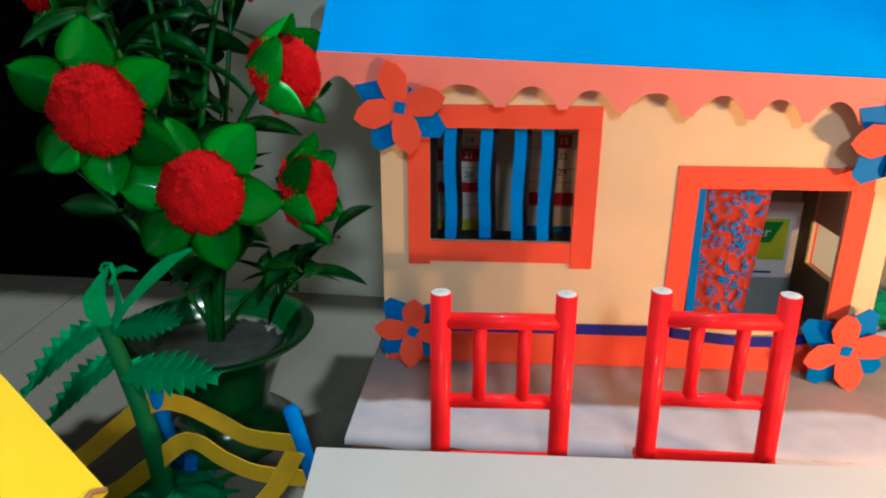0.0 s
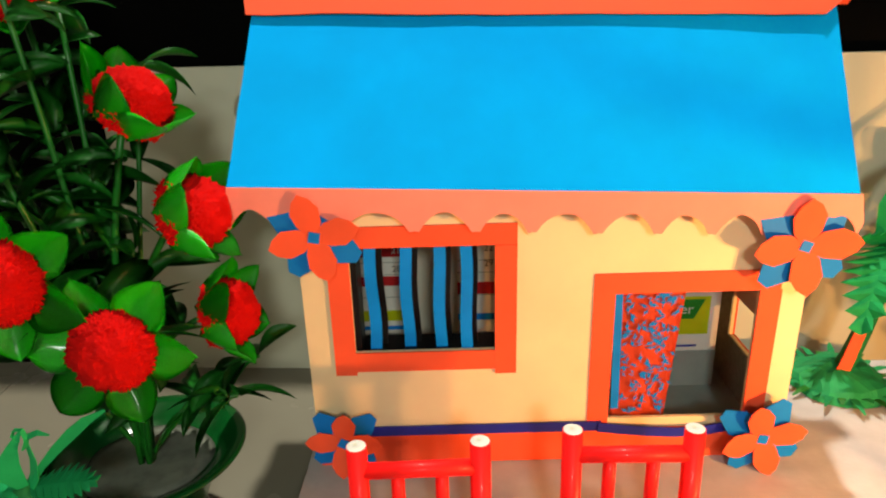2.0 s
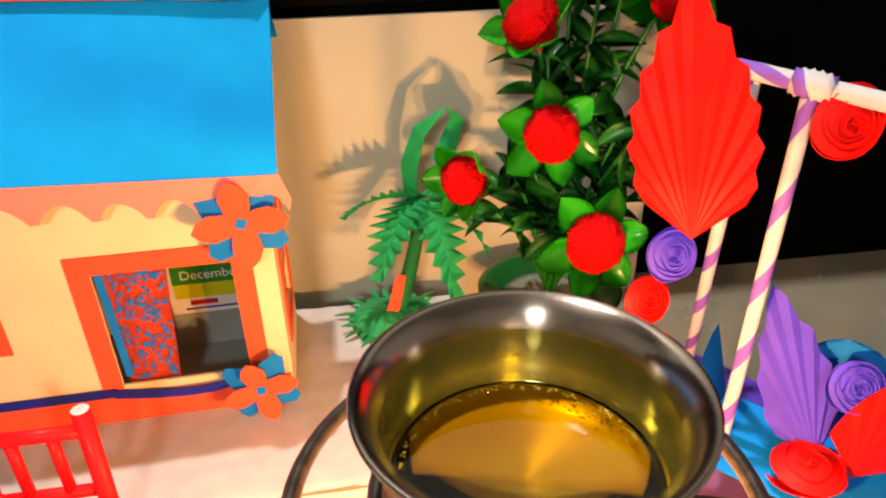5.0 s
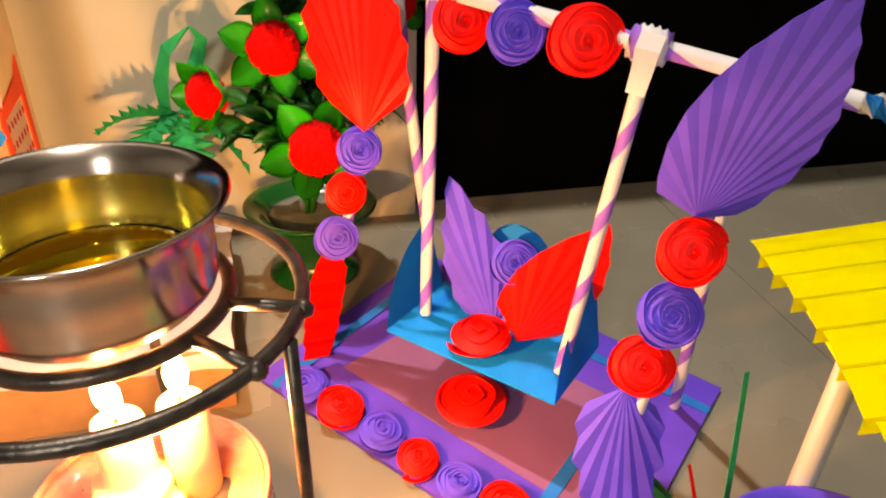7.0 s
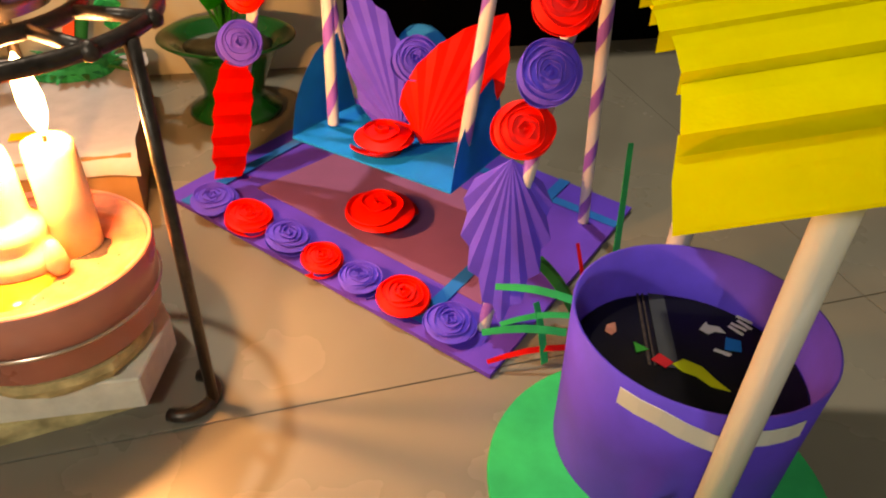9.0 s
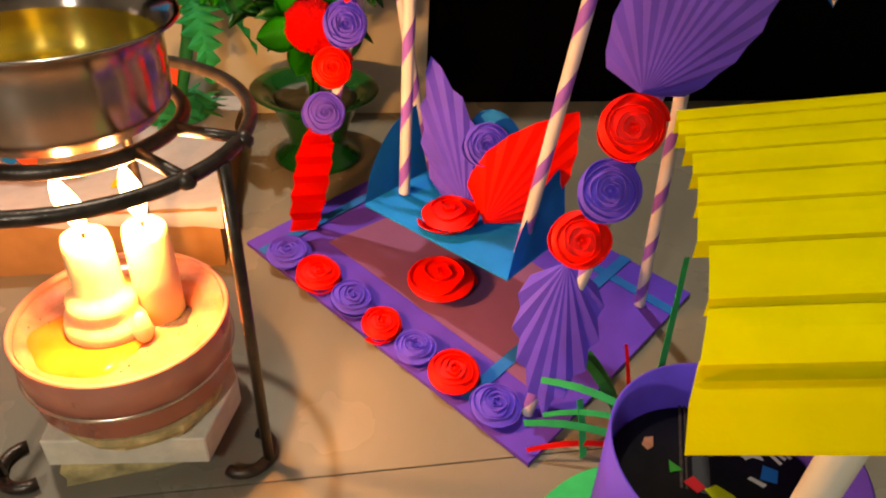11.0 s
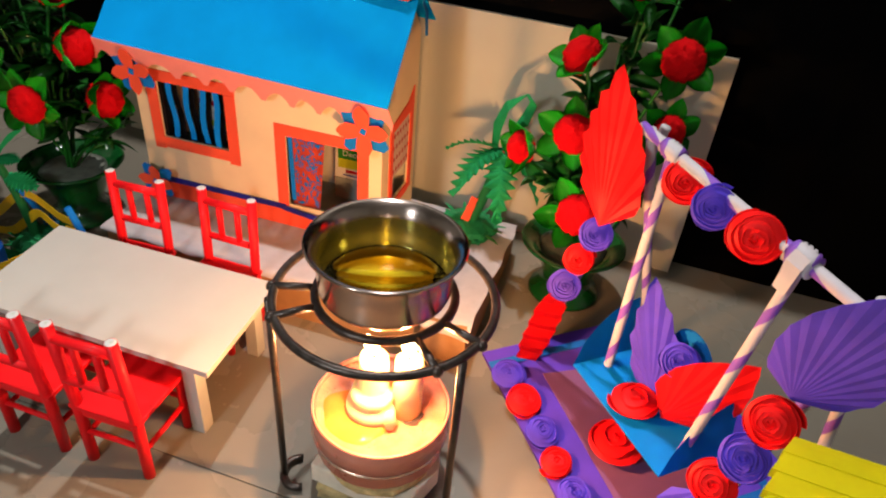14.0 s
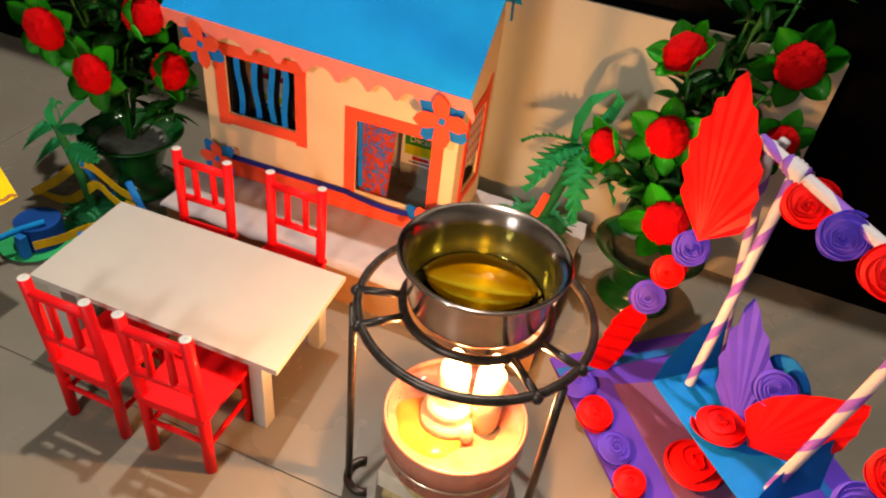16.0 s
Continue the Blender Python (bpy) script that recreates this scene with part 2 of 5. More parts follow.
def tube(pts, r, n=12, bm=None, caps=True, stripe=None, wobble=0.0):
    """A round rod along points. r: one radius or one for each point. stripe: (turns a metre, share) for a wound second material."""
    bm = bm or bmesh.new()
    pts = [Vector(p) for p in pts]
    rs = r if isinstance(r, (list, tuple)) else [r] * len(pts)
    rings, run, side = [], 0.0, None
    for i, p in enumerate(pts):
        d = (pts[min(i + 1, len(pts) - 1)] - pts[max(i - 1, 0)]).normalized()
        if side is None:
            side = d.orthogonal().normalized()
        side = (side - d * side.dot(d)).normalized()
        up = d.cross(side)
        if i:
            run += (pts[i] - pts[i - 1]).length
        wind = 2 * math.pi * run * stripe[0] if stripe else 0.0
        rings.append([bm.verts.new(p + rs[i] * (1 + wobble * random.uniform(-1, 1)) * (math.cos(a) * side + math.sin(a) * up)) for a in (2 * math.pi * k / n + wind for k in range(n))])
    for i in range(len(rings) - 1):
        for k in range(n):
            f = bm.faces.new((rings[i][k], rings[i][(k + 1) % n], rings[i + 1][(k + 1) % n], rings[i + 1][k]))
            if stripe and (k + 0.5) / n < stripe[1]:
                f.material_index = 1
    if caps:
        bm.faces.new(list(reversed(rings[0])))
        bm.faces.new(rings[-1])
    return bm


def between(a, b, n):
    a, b = Vector(a), Vector(b)
    return [a.lerp(b, i / n) for i in range(n + 1)]


def lathe(profile, n=48, c=(0, 0, 0), bm=None, wave=0.0):
    bm = bm or bmesh.new()
    rings = []
    for r, z in profile:
        if r < 1e-6:
            rings.append([bm.verts.new((c[0], c[1], c[2] + z))])
        else:
            rings.append([bm.verts.new((c[0] + r * (1 + wave * math.sin(5 * a)) * math.cos(a), c[1] + r * math.sin(a), c[2] + z)) for a in (2 * math.pi * k / n for k in range(n))])
    for p, q in zip(rings, rings[1:]):
        for k in range(n):
            l = (k + 1) % n
            if len(p) == 1 and len(q) == 1:
                continue
            if len(p) == 1:
                bm.faces.new((p[0], q[l], q[k]))
            elif len(q) == 1:
                bm.faces.new((p[k], p[l], q[0]))
            else:
                bm.faces.new((p[k], p[l], q[l], q[k]))
    bmesh.ops.recalc_face_normals(bm, faces=bm.faces[:])
    return bm


def card(outline, thick, m=None, bm=None):
    """A flat cut-out of card in its own xy plane, thick metres deep along z."""
    bm = bm or bmesh.new()
    m = m or Matrix.Identity(4)
    lo = [bm.verts.new(m @ Vector((x, y, 0))) for x, y in outline]
    hi = [bm.verts.new(m @ Vector((x, y, thick))) for x, y in outline]
    bm.faces.new(list(reversed(lo)))
    bm.faces.new(hi)
    n = len(lo)
    for i in range(n):
        bm.faces.new((lo[i], lo[(i + 1) % n], hi[(i + 1) % n], hi[i]))
    bmesh.ops.recalc_face_normals(bm, faces=bm.faces[:])
    return bm


def slab(x0, x1, y0, y1, z0, z1, bm=None):
    return box(((x0 + x1) / 2, (y0 + y1) / 2, (z0 + z1) / 2), (x1 - x0, y1 - y0, z1 - z0), bm=bm)


def upright(x, y, z):
    """A card's plane stood up: its own x to the right, its own y upwards, its face to the front."""
    return Matrix.Translation((x, y, z)) @ pose(0, 0, 0, 90)


def frame_of(p, out, spin=0.0):
    """A pose at p whose z axis points along out."""
    return Matrix.Translation(p) @ Vector(out).to_track_quat("Z", "Y").to_matrix().to_4x4() @ pose(0, 0, 0, 0, 0, spin)


def strip(pts, widths, across, thick=0.0004, bm=None):
    """A ribbon along points, its width laid along the vector across."""
    bm = bm or bmesh.new()
    rows = []
    for i, (p, w) in enumerate(zip(pts, widths)):
        p = Vector(p)
        d = (Vector(pts[min(i + 1, len(pts) - 1)]) - Vector(pts[max(i - 1, 0)])).normalized()
        a = Vector(across)
        a = (a - d * a.dot(d)).normalized()
        nrm = d.cross(a) * thick
        rows.append([bm.verts.new(v) for v in (p - a * w / 2, p + a * w / 2, p + a * w / 2 + nrm, p - a * w / 2 + nrm)])
    for r, q in zip(rows, rows[1:]):
        for k in range(4):
            bm.faces.new((r[k], r[(k + 1) % 4], q[(k + 1) % 4], q[k]))
    bm.faces.new(list(reversed(rows[0])))
    bm.faces.new(rows[-1])
    bmesh.ops.recalc_face_normals(bm, faces=bm.faces[:])
    return bm


def rounded(pts, n=6):
    """The same line as a smooth curve through its points."""
    p = [Vector(v) for v in pts]
    p = [p[0] * 2 - p[1]] + p + [p[-1] * 2 - p[-2]]
    out = []
    for a, b, c, d in zip(p, p[1:], p[2:], p[3:]):
        for k in range(n):
            t = k / n
            out.append(0.5 * (2 * b + (c - a) * t + (2 * a - 5 * b + 4 * c - d) * t * t + (3 * b - a - 3 * c + d) * t ** 3))
    return out + [p[-2]]


def letters(name, words, height, m, material, parent, label=""):
    cu = bpy.data.curves.new(name, "FONT")
    cu.body, cu.size, cu.align_x, cu.align_y = words, height, "CENTER", "CENTER"
    cu.materials.append(M[material])
    ob = new(name, cu)
    ob.parent = parent
    ob.matrix_basis = world_of(parent).inverted() @ m
    if label:
        ob["label"] = label
    return ob


# ---- the room ----
RISE_Y, RISE = 0.150, 0.055


def ground(y):
    """The floor's height: level in front, then rising a little towards the cabinet."""
    return max(y - RISE_Y, 0.0) * RISE


UPHILL = Matrix(((1, 0, 0, 0), (0, 1, 0, 0), (0, RISE, 1, -RISE * RISE_Y), (0, 0, 0, 1)))
bm = slab(-2.0, 2.4, -1.9, RISE_Y, -0.05, -0.0015)
rear = slab(-2.0, 2.4, RISE_Y, 1.2, -0.05, -0.0015)
bmesh.ops.transform(rear, matrix=UPHILL, verts=rear.verts)
spare = bpy.data.meshes.new("spare")
rear.to_mesh(spare)
rear.free()
bm.from_mesh(spare)
bpy.data.meshes.remove(spare)
floor = tagged(part("floor", bm, "grout"), "cream glossy floor tiles with thin dark joints", "floor", kind="structure")
# the darkness behind the toys is painted on this cabinet front
wall_north = tagged(part("wall_north", box((0, 0.05, 0.31), (3.6, 0.1, 0.62), m=pose(0.35, 0.612, 0.010, 0, 0, -1.0)), "dark"), "cabinet front behind the toys, its lack of light put into a near-black colour", "wall", kind="structure")
streak = bmesh.new()
for k in range(4):
    box((0.05 + 0.02 * k, -0.001, 0.40 + 0.045 * k), (1.5, 0.002, 0.0015), m=pose(0.35, 0.612, 0, 0, 0, -1.0), bm=streak)
M["streak"] = mat("dark_red_wood_edge", (0.06, 0.008, 0.004), 0.4)
tagged(part("trim", streak, "streak"), "thin dark red wooden edges on the cabinet", "trim", kind="structure")
# unseen walls and ceiling, added to close the room and bounce light
for name, c, s in (("wall_back", (0.2, 1.30, 1.2), (4.4, 0.1, 2.5)), ("wall_south", (0.2, -1.95, 1.2), (4.4, 0.1, 2.5)), ("wall_west", (-2.05, -0.3, 1.2), (0.1, 3.4, 2.5)), ("wall_east", (2.45, -0.3, 1.2), (0.1, 3.4, 2.5))):
    tagged(part(name, box(c, s), "wall"), "unseen pale wall added to bounce light", "wall", kind="structure")
tagged(part("ceiling", slab(-2.1, 2.5, -2.0, 1.3, 2.5, 2.6), "wall"), "unseen pale ceiling added to bounce light", "ceiling", kind="structure")
TILE, JOINT = 1.20, 0.0008
for i in range(-2, 3):
    for j in range(-2, 2):
        x0, y0 = 0.852 + (i - 1) * TILE, RISE_Y + j * TILE
        x1, y1 = min(x0 + TILE, 2.39), min(y0 + TILE, 1.19)
        x0, y0 = max(x0, -1.99), max(y0, -1.89)
        if x1 - x0 < 0.02 or y1 - y0 < 0.02:
            continue
        bm = box(((x0 + x1) / 2, (y0 + y1) / 2, -0.003), (x1 - x0 - JOINT, y1 - y0 - JOINT, 0.006), bevel=0.0006)
        if j >= 0:
            bmesh.ops.transform(bm, matrix=UPHILL, verts=bm.verts)
        part("tile", bm, "tile", floor)

# ---- foam board and platform ----
board = thing("foam_board", (0.172, 0.6010, 0.022), "tall off-white foam board standing behind the toy house", "board", turn=-2.04)
part("panel", box((0, 0, 0.1350), (0.802, 0.005, 0.270), bevel=0.0008), "foam", board)
cup = thing("suction_cup", (0.4507, 0.5855, 0.254), "clear round plastic suction cup on the board", "suction cup", "suction cups")
part("disc", lathe([(0.0, 0.001), (0.007, 0.001), (0.0075, 0.0035), (0.0095, 0.0035), (0.0102, 0.001), (0.0138, 0.0008), (0.0142, 0.0018), (0.0148, 0.0)], 40), "clear", cup, soft=True, m=pose(0, 0, 0, 90))
copy_thing(cup, pose(-0.1047, 0.6052, 0.2597, 0, 0, -2))

platform = thing("platform", (0.18, 0.44, 0), "low brown cardboard platform under the toy house", "platform")
DX0, DX1, DY0, DY1, DZ = -0.039, 0.384, 0.342, 0.544, 0.063
part("top_panel", slab(DX0, DX1, DY0, DY1, DZ - 0.003, DZ), "board", platform, placed=True)
part("front_panel", slab(DX0, DX1, DY0 + 0.002, DY0 + 0.005, ground(DY0) - 0.001, DZ - 0.003), "board", platform, placed=True)
part("side_panel", slab(DX0, DX0 + 0.003, DY0 + 0.005, DY1, ground(DY0) - 0.001, DZ - 0.003), "board", platform, placed=True)
part("side_panel", slab(DX1 - 0.003, DX1, DY0 + 0.005, DY1, ground(DY0) - 0.001, DZ - 0.003), "board", platform, placed=True)

sheet = thing("paper_sheet", (0.18, 0.44, DZ), "crumpled white tissue sheet spread over the platform", "paper")
bm = bmesh.new()
NX, NY = 84, 42
grid = []
for i in range(NX + 1):
    row = []
    for j in range(NY + 1):
        x, y = DX0 - 0.003 + (DX1 - DX0 + 0.006) * i / NX, DY0 - 0.003 + (DY1 - DY0 + 0.002) * j / NY
        z = DZ + 0.0008 + 0.0012 * abs(noise.noise((x * 45, y * 45, 1.0))) + 0.0008 * abs(noise.noise((x * 120, y * 120, 4.0)))
        u = i / NX
        x += 0.0035 * noise.noise((3.0, y * 34, 2.0)) * max(u - 0.9, 0) * 10
        if j < 2:
            # the front edge hangs over, lower towards the open end
            z -= (0.004 + 0.011 * u ** 3 + 0.003 * noise.noise((x * 34, 0, 7))) * (1 if j == 0 else 0.25)
            y = DY0 - 0.0035 + 0.0012 * j + 0.0012 * noise.noise((x * 40, j, 0))
        row.append(bm.verts.new((x, y, z)))
    grid.append(row)
for i in range(NX):
    for j in range(NY):
        bm.faces.new((grid[i][j], grid[i + 1][j], grid[i + 1][j + 1], grid[i][j + 1]))
part("sheet", bm, "sheet", sheet, soft=True, placed=True)

scrap = thing("paper_scrap", (0.313, 0.381, DZ + 0.0028), "small yellow paper scrap on the tissue sheet", "paper scrap")
part("scrap", card([(-0.009, -0.005), (0.008, -0.006), (0.009, 0.004), (-0.007, 0.005)], 0.0005, pose(0, 0, 0, 3, 0, 10)), "ribbon", scrap)

# ---- the toy house ----
HX0, HX1, HY0, HY1, HZ = -0.034, 0.254, 0.424, 0.530, DZ + 0.0022
RIDGE_Y, RIDGE_Z, EAVE_Y, EAVE_Z = 0.492, 0.338, 0.407, 0.2455
WALL = 0.0022
house = thing("toy_house", (0.11, 0.475, HZ), "cream paper toy house with blue roof and coral trim", "toy house")


def pierced(outline, holes, depth, m):
    """A wall of card with openings right through it: strips of card between the openings."""
    bm = bmesh.new()
    x0, x1, z0, z1 = outline
    xs = sorted({x0, x1, *[v for h in holes for v in h[:2]]})
    zs = sorted({z0, z1, *[v for h in holes for v in h[2:]]})
    for a, b in zip(xs, xs[1:]):
        for c, d in zip(zs, zs[1:]):
            if any(h[0] <= a and b <= h[1] and h[2] <= c and d <= h[3] for h in holes):
                continue
            box(((a + b) / 2, 0, (c + d) / 2), (b - a, depth, d - c), m=m, bm=bm)
    bmesh.ops.remove_doubles(bm, verts=bm.verts, dist=1e-5)
    return bm


WIN = (-0.006, 0.076, 0.1445, 0.2105)
DOOR = (0.145, 0.2275, 0.094, 0.1785)
front = part("wall", pierced((HX0, HX1, HZ, 0.242), [WIN, DOOR], WALL, Matrix.Translation((0, HY0, 0))), "cream", house, "cream paper front wall", placed=True)
part("wall", slab(HX0, HX0 + WALL, HY0 + WALL / 2, HY1, HZ, 0.24), "cream", house, placed=True)
# the gable side with its window
SIDE = (0.454, 0.506, 0.105, 0.192)
side_m = Matrix.Translation((HX1 - WALL / 2, 0, 0)) @ pose(0, 0, 0, 0, 0, 90)
part("wall", pierced((HY0 + WALL / 2, HY1, HZ, 0.232), [SIDE], WALL, side_m), "cream", house, "cream paper side wall", placed=True)
for x in (HX0, HX1 - WALL):
    part("gable", card([(HY0, 0.232), (HY1, 0.232), (HY1, 0.280), (RIDGE_Y, RIDGE_Z - 0.018), (HY0, 0.246)], WALL, Matrix.Translation((x, 0, 0)) @ Matrix(((0, 0, 1, 0), (1, 0, 0, 0), (0, 1, 0, 0), (0, 0, 0, 1)))), "cream", house, placed=True)
back = part("wall", slab(HX0 + WALL, HX1 - WALL, HY1 - WALL, HY1, HZ, 0.27), "cream_in", house, "white printed card back wall", placed=True)
part("inner_floor", slab(HX0 + WALL, HX1 - WALL, HY0 + WALL, HY1 - WALL, HZ, HZ + 0.002), "slate", house, "grey card floor", placed=True)


def tilted(y0, z0, y1, z1, thick):
    """The plane of a roof slope: own x along the house, own y up the slope."""
    a = math.degrees(math.atan2(z1 - z0, y1 - y0))
    return Matrix.Translation((0, y0, z0)) @ pose(0, 0, 0, a), math.hypot(y1 - y0, z1 - z0)


RX0, RX1 = -0.063, 0.264
# the roof hangs a little lower at its right end
DIP = Matrix(((1, 0, 0, 0), (0, 1, 0, 0), (-0.040, 0, 1, 0.004), (0, 0, 0, 1)))
m, run = tilted(EAVE_Y, EAVE_Z, RIDGE_Y, RIDGE_Z, 0)


def skew(u):
    """The ridge runs a little towards the front at its far end."""
    return Vector((0.006, -0.017, 0.005)) * u


bm = bmesh.new()
cols = 30
rows = []
for i in range(cols + 1):
    u = i / cols
    x = RX0 + (RX1 - RX0) * u
    line = []
    for j in range(9):
        v = j / 8
        sag = -0.003 * math.sin(math.pi * u) * v + 0.0012 * noise.noise((u * 5, v * 4, 2.2))
        line.append(bm.verts.new(m @ Vector((x + 0.005 * v * (1 - u), v * run, sag)) + skew(u) * v))
    rows.append(line)
for i in range(cols):
    for j in range(8):
        bm.faces.new((rows[i][j], rows[i + 1][j], rows[i + 1][j + 1], rows[i][j + 1]))
bmesh.ops.transform(bm, matrix=DIP, verts=bm.verts)
bmesh.ops.solidify(bm, geom=bm.faces[:], thickness=0.0012)
bmesh.ops.split_edges(bm, edges=[e for e in bm.edges if e.calc_face_angle(0) > 0.8])
roof = part("roof", bm, "sky", house, "bright sky-blue paper roof", soft=True, placed=True)
m2, run2 = tilted(RIDGE_Y + 0.043, 0.297, RIDGE_Y, RIDGE_Z, 0)
part("roof", card([(RX0, 0), (RX1 + 0.004, 0), (RX1, run2), (RX0, run2)], 0.0012, DIP @ m2), "sky", house, "blue paper back slope", placed=True)
part("roof_end", card([(0, 0), (0.010, -0.010), (0.016, -0.036), (0.023, -0.037), (0.016, -0.004), (0.012, 0.016), (0.0, 0.012)], 0.001, Matrix.Translation((RX1 - 0.002, RIDGE_Y + 0.012, 0.312)) @ Matrix(((0, 0, 1, 0), (1, 0, 0, 0), (0, 1, 0, 0), (0, 0, 0, 1)))), "blue", house, "blue paper flap folded over the gable", placed=True)
# coral cap over the ridge
bm = bmesh.new()
n = 24
cap = []
for i in range(n + 1):
    u = i / n
    x = RX0 - 0.002 + (RX1 - RX0 + 0.008) * u
    low = 0.0175 + 0.0016 * noise.noise((u * 9, 1.3, 0)) - 0.002 * math.sin(math.pi * u)
    f = (m @ Vector((0, run - low, 0.0036 - 0.003 * math.sin(math.pi * u)))).yz
    t = (m @ Vector((0, run + 0.004, 0.0044 - 0.003 * math.sin(math.pi * u)))).yz
    low_x = x - 0.016 * max(u - 0.95, 0) * 20 + 0.004 * (1 - u)
    cap.append([bm.verts.new(Vector((low_x, *f)) + skew(u)), bm.verts.new(Vector((x + 0.010 * u, *t)) + skew(u)), bm.verts.new(Vector((x + 0.010 * u, t[0] + 0.014, t[1] - 0.012)) + skew(u))])
for p, q in zip(cap, cap[1:]):
    for k in (0, 1):
        bm.faces.new((p[k], q[k], q[k + 1], p[k + 1]))
bmesh.ops.transform(bm, matrix=DIP, verts=bm.verts)
bmesh.ops.solidify(bm, geom=bm.faces[:], thickness=0.0008)
part("ridge_cap", bm, "coral", house, "coral paper strip along the ridge", placed=True)
# scalloped valance under the eave
tips = [0.0, 0.083, 0.178, 0.295, 0.392, 0.480, 0.585, 0.680, 0.765, 0.850, 0.925, 1.0]
edge = []
for a, b in zip(tips, tips[1:]):
    for k in range(14):
        w = k / 14
        edge.append((RX0 - 0.004 + (RX1 - RX0 + 0.010) * (a + (b - a) * w), -0.0255 + 0.0125 * math.sin(math.pi * min(max((w - 0.08) / 0.84, 0), 1)) ** 0.75 + 0.0020 * abs(w - 0.5) + 0.0012 * noise.noise((a * 30, w * 3, 0))))
edge.append((RX1 + 0.006, -0.0165))
outline = edge + [(RX1 + 0.001, 0.0), (RX0, 0.0)]
vm = DIP @ Matrix.Translation((0, EAVE_Y - 0.0005, EAVE_Z)) @ pose(0, 0, 0, 100)
part("valance", card(outline, 0.0008, vm), "pink", house, "salmon paper valance with a scalloped edge", placed=True)


def trim(name, x0, x1, z0, z1, material, label="", lift=0.0, wave=0.0):
    y = HY0 - WALL / 2 - 0.0012 - lift
    return part(name, slab(x0, x1, y, y + 0.0012, z0, z1), material, house, label, placed=True)


FR = 0.0125
trim("window_frame", WIN[0] - FR, WIN[1] + FR, WIN[3], WIN[3] + FR, "coral", "coral paper window frame")
trim("window_frame", WIN[0] - FR + 0.001, WIN[1] + FR - 0.001, WIN[2] - FR, WIN[2], "coral", lift=0.0003)
trim("window_frame", WIN[0] - FR, WIN[0], WIN[2] - FR - 0.002, WIN[3], "coral", lift=0.0006)
trim("window_frame", WIN[1], WIN[1] + FR, WIN[2] - FR - 0.003, WIN[3], "coral", lift=0.0006)
trim("door_frame", DOOR[0] - FR, DOOR[1] + FR - 0.001, DOOR[3], DOOR[3] + FR, "coral", "coral paper door frame")
trim("door_frame", DOOR[0] - FR, DOOR[0], DOOR[2] - 0.003, DOOR[3], "coral")
trim("door_frame", DOOR[1], DOOR[1] + FR, DOOR[2] - 0.003, DOOR[3], "coral")
trim("base_band", HX0 + 0.001, HX1 - 0.001, HZ, 0.0870, "coral", "coral paper band along the foot of the wall")
trim("ribbon", HX0 + 0.02, DOOR[0] - 0.004, 0.0868, 0.0932, "navy", "navy blue ribbon", lift=0.0012)
part("ribbon", strip([(DOOR[0] - 0.006 + 0.0155 * k, HY0 - 0.0042 - 0.0030 * math.sin(math.pi * k / 7), 0.0900 - 0.0030 * math.sin(math.pi * k / 7) + 0.0009 * max(k - 3.4, 0) ** 2) for k in range(8)], [0.0064] * 8, (0, 0, 1), 0.0006), "navy", house, "navy blue ribbon across the doorway", placed=True)
# wavy bars in the window
for k, x in enumerate((0.0055, 0.0255, 0.0445, 0.0600)):
    pts = [(x + 0.0006 * math.sin(2.2 * v / 8 * math.pi + k), HY0 + 0.0045 + 0.0022 * math.sin(1.7 * v / 8 * math.pi + 1.3 * k), WIN[2] - 0.003 + (WIN[3] - WIN[2] + 0.006) * v / 8) for v in range(9)]
    part("window_bar", strip(pts, [0.0068] * 9, (1, 0, 0), 0.0006), "bar", house, "wavy blue paper window bar", soft=False, placed=True)
    # black copy set back and aside: the bar's shadow as a strip
    part("window_bar", strip([(p[0] + 0.0030, p[1] + 0.0060, p[2]) for p in pts], [0.0072] * 9, (1, 0, 0), 0.0006), "black", house, "black strip standing for the bar's shadow", placed=True)
# black slabs stand for the shade on the opening's inner edge
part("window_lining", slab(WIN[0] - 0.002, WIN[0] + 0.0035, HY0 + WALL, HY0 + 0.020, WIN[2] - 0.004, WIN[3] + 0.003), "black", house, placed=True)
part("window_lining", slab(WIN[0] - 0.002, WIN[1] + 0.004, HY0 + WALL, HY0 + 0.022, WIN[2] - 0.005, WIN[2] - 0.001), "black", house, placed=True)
# curtain in the doorway
bm = bmesh.new()
rows = []
for i in range(13):
    u = i / 12
    col = []
    for j in range(11):
        v = j / 10
        x = DOOR[0] + 0.003 + 0.040 * u * (1 - 0.18 * v)
        col.append(bm.verts.new((x, HY0 + 0.004 + 0.0012 * math.sin(u * 9 + v), DOOR[3] + 0.003 - (DOOR[3] - DOOR[2] + 0.006) * v)))
    rows.append(col)
for p, q in zip(rows, rows[1:]):
    for j in range(10):
        bm.faces.new((p[j], p[j + 1], q[j + 1], q[j]))
bmesh.ops.solidify(bm, geom=bm.faces[:], thickness=0.0006)
curtain = part("curtain", bm, "coral", house, "coral paper curtain with blue leaf pattern", soft=True, placed=True)
part("curtain_edge", strip([(DOOR[0] + 0.0030 + 0.0002 * v, HY0 + 0.0030, DOOR[3] + 0.002 - 0.0082 * v) for v in range(11)], [0.0048] * 11, (1, 0, 0), 0.0008), "blue", house, "blue paper edge of the curtain", placed=True)
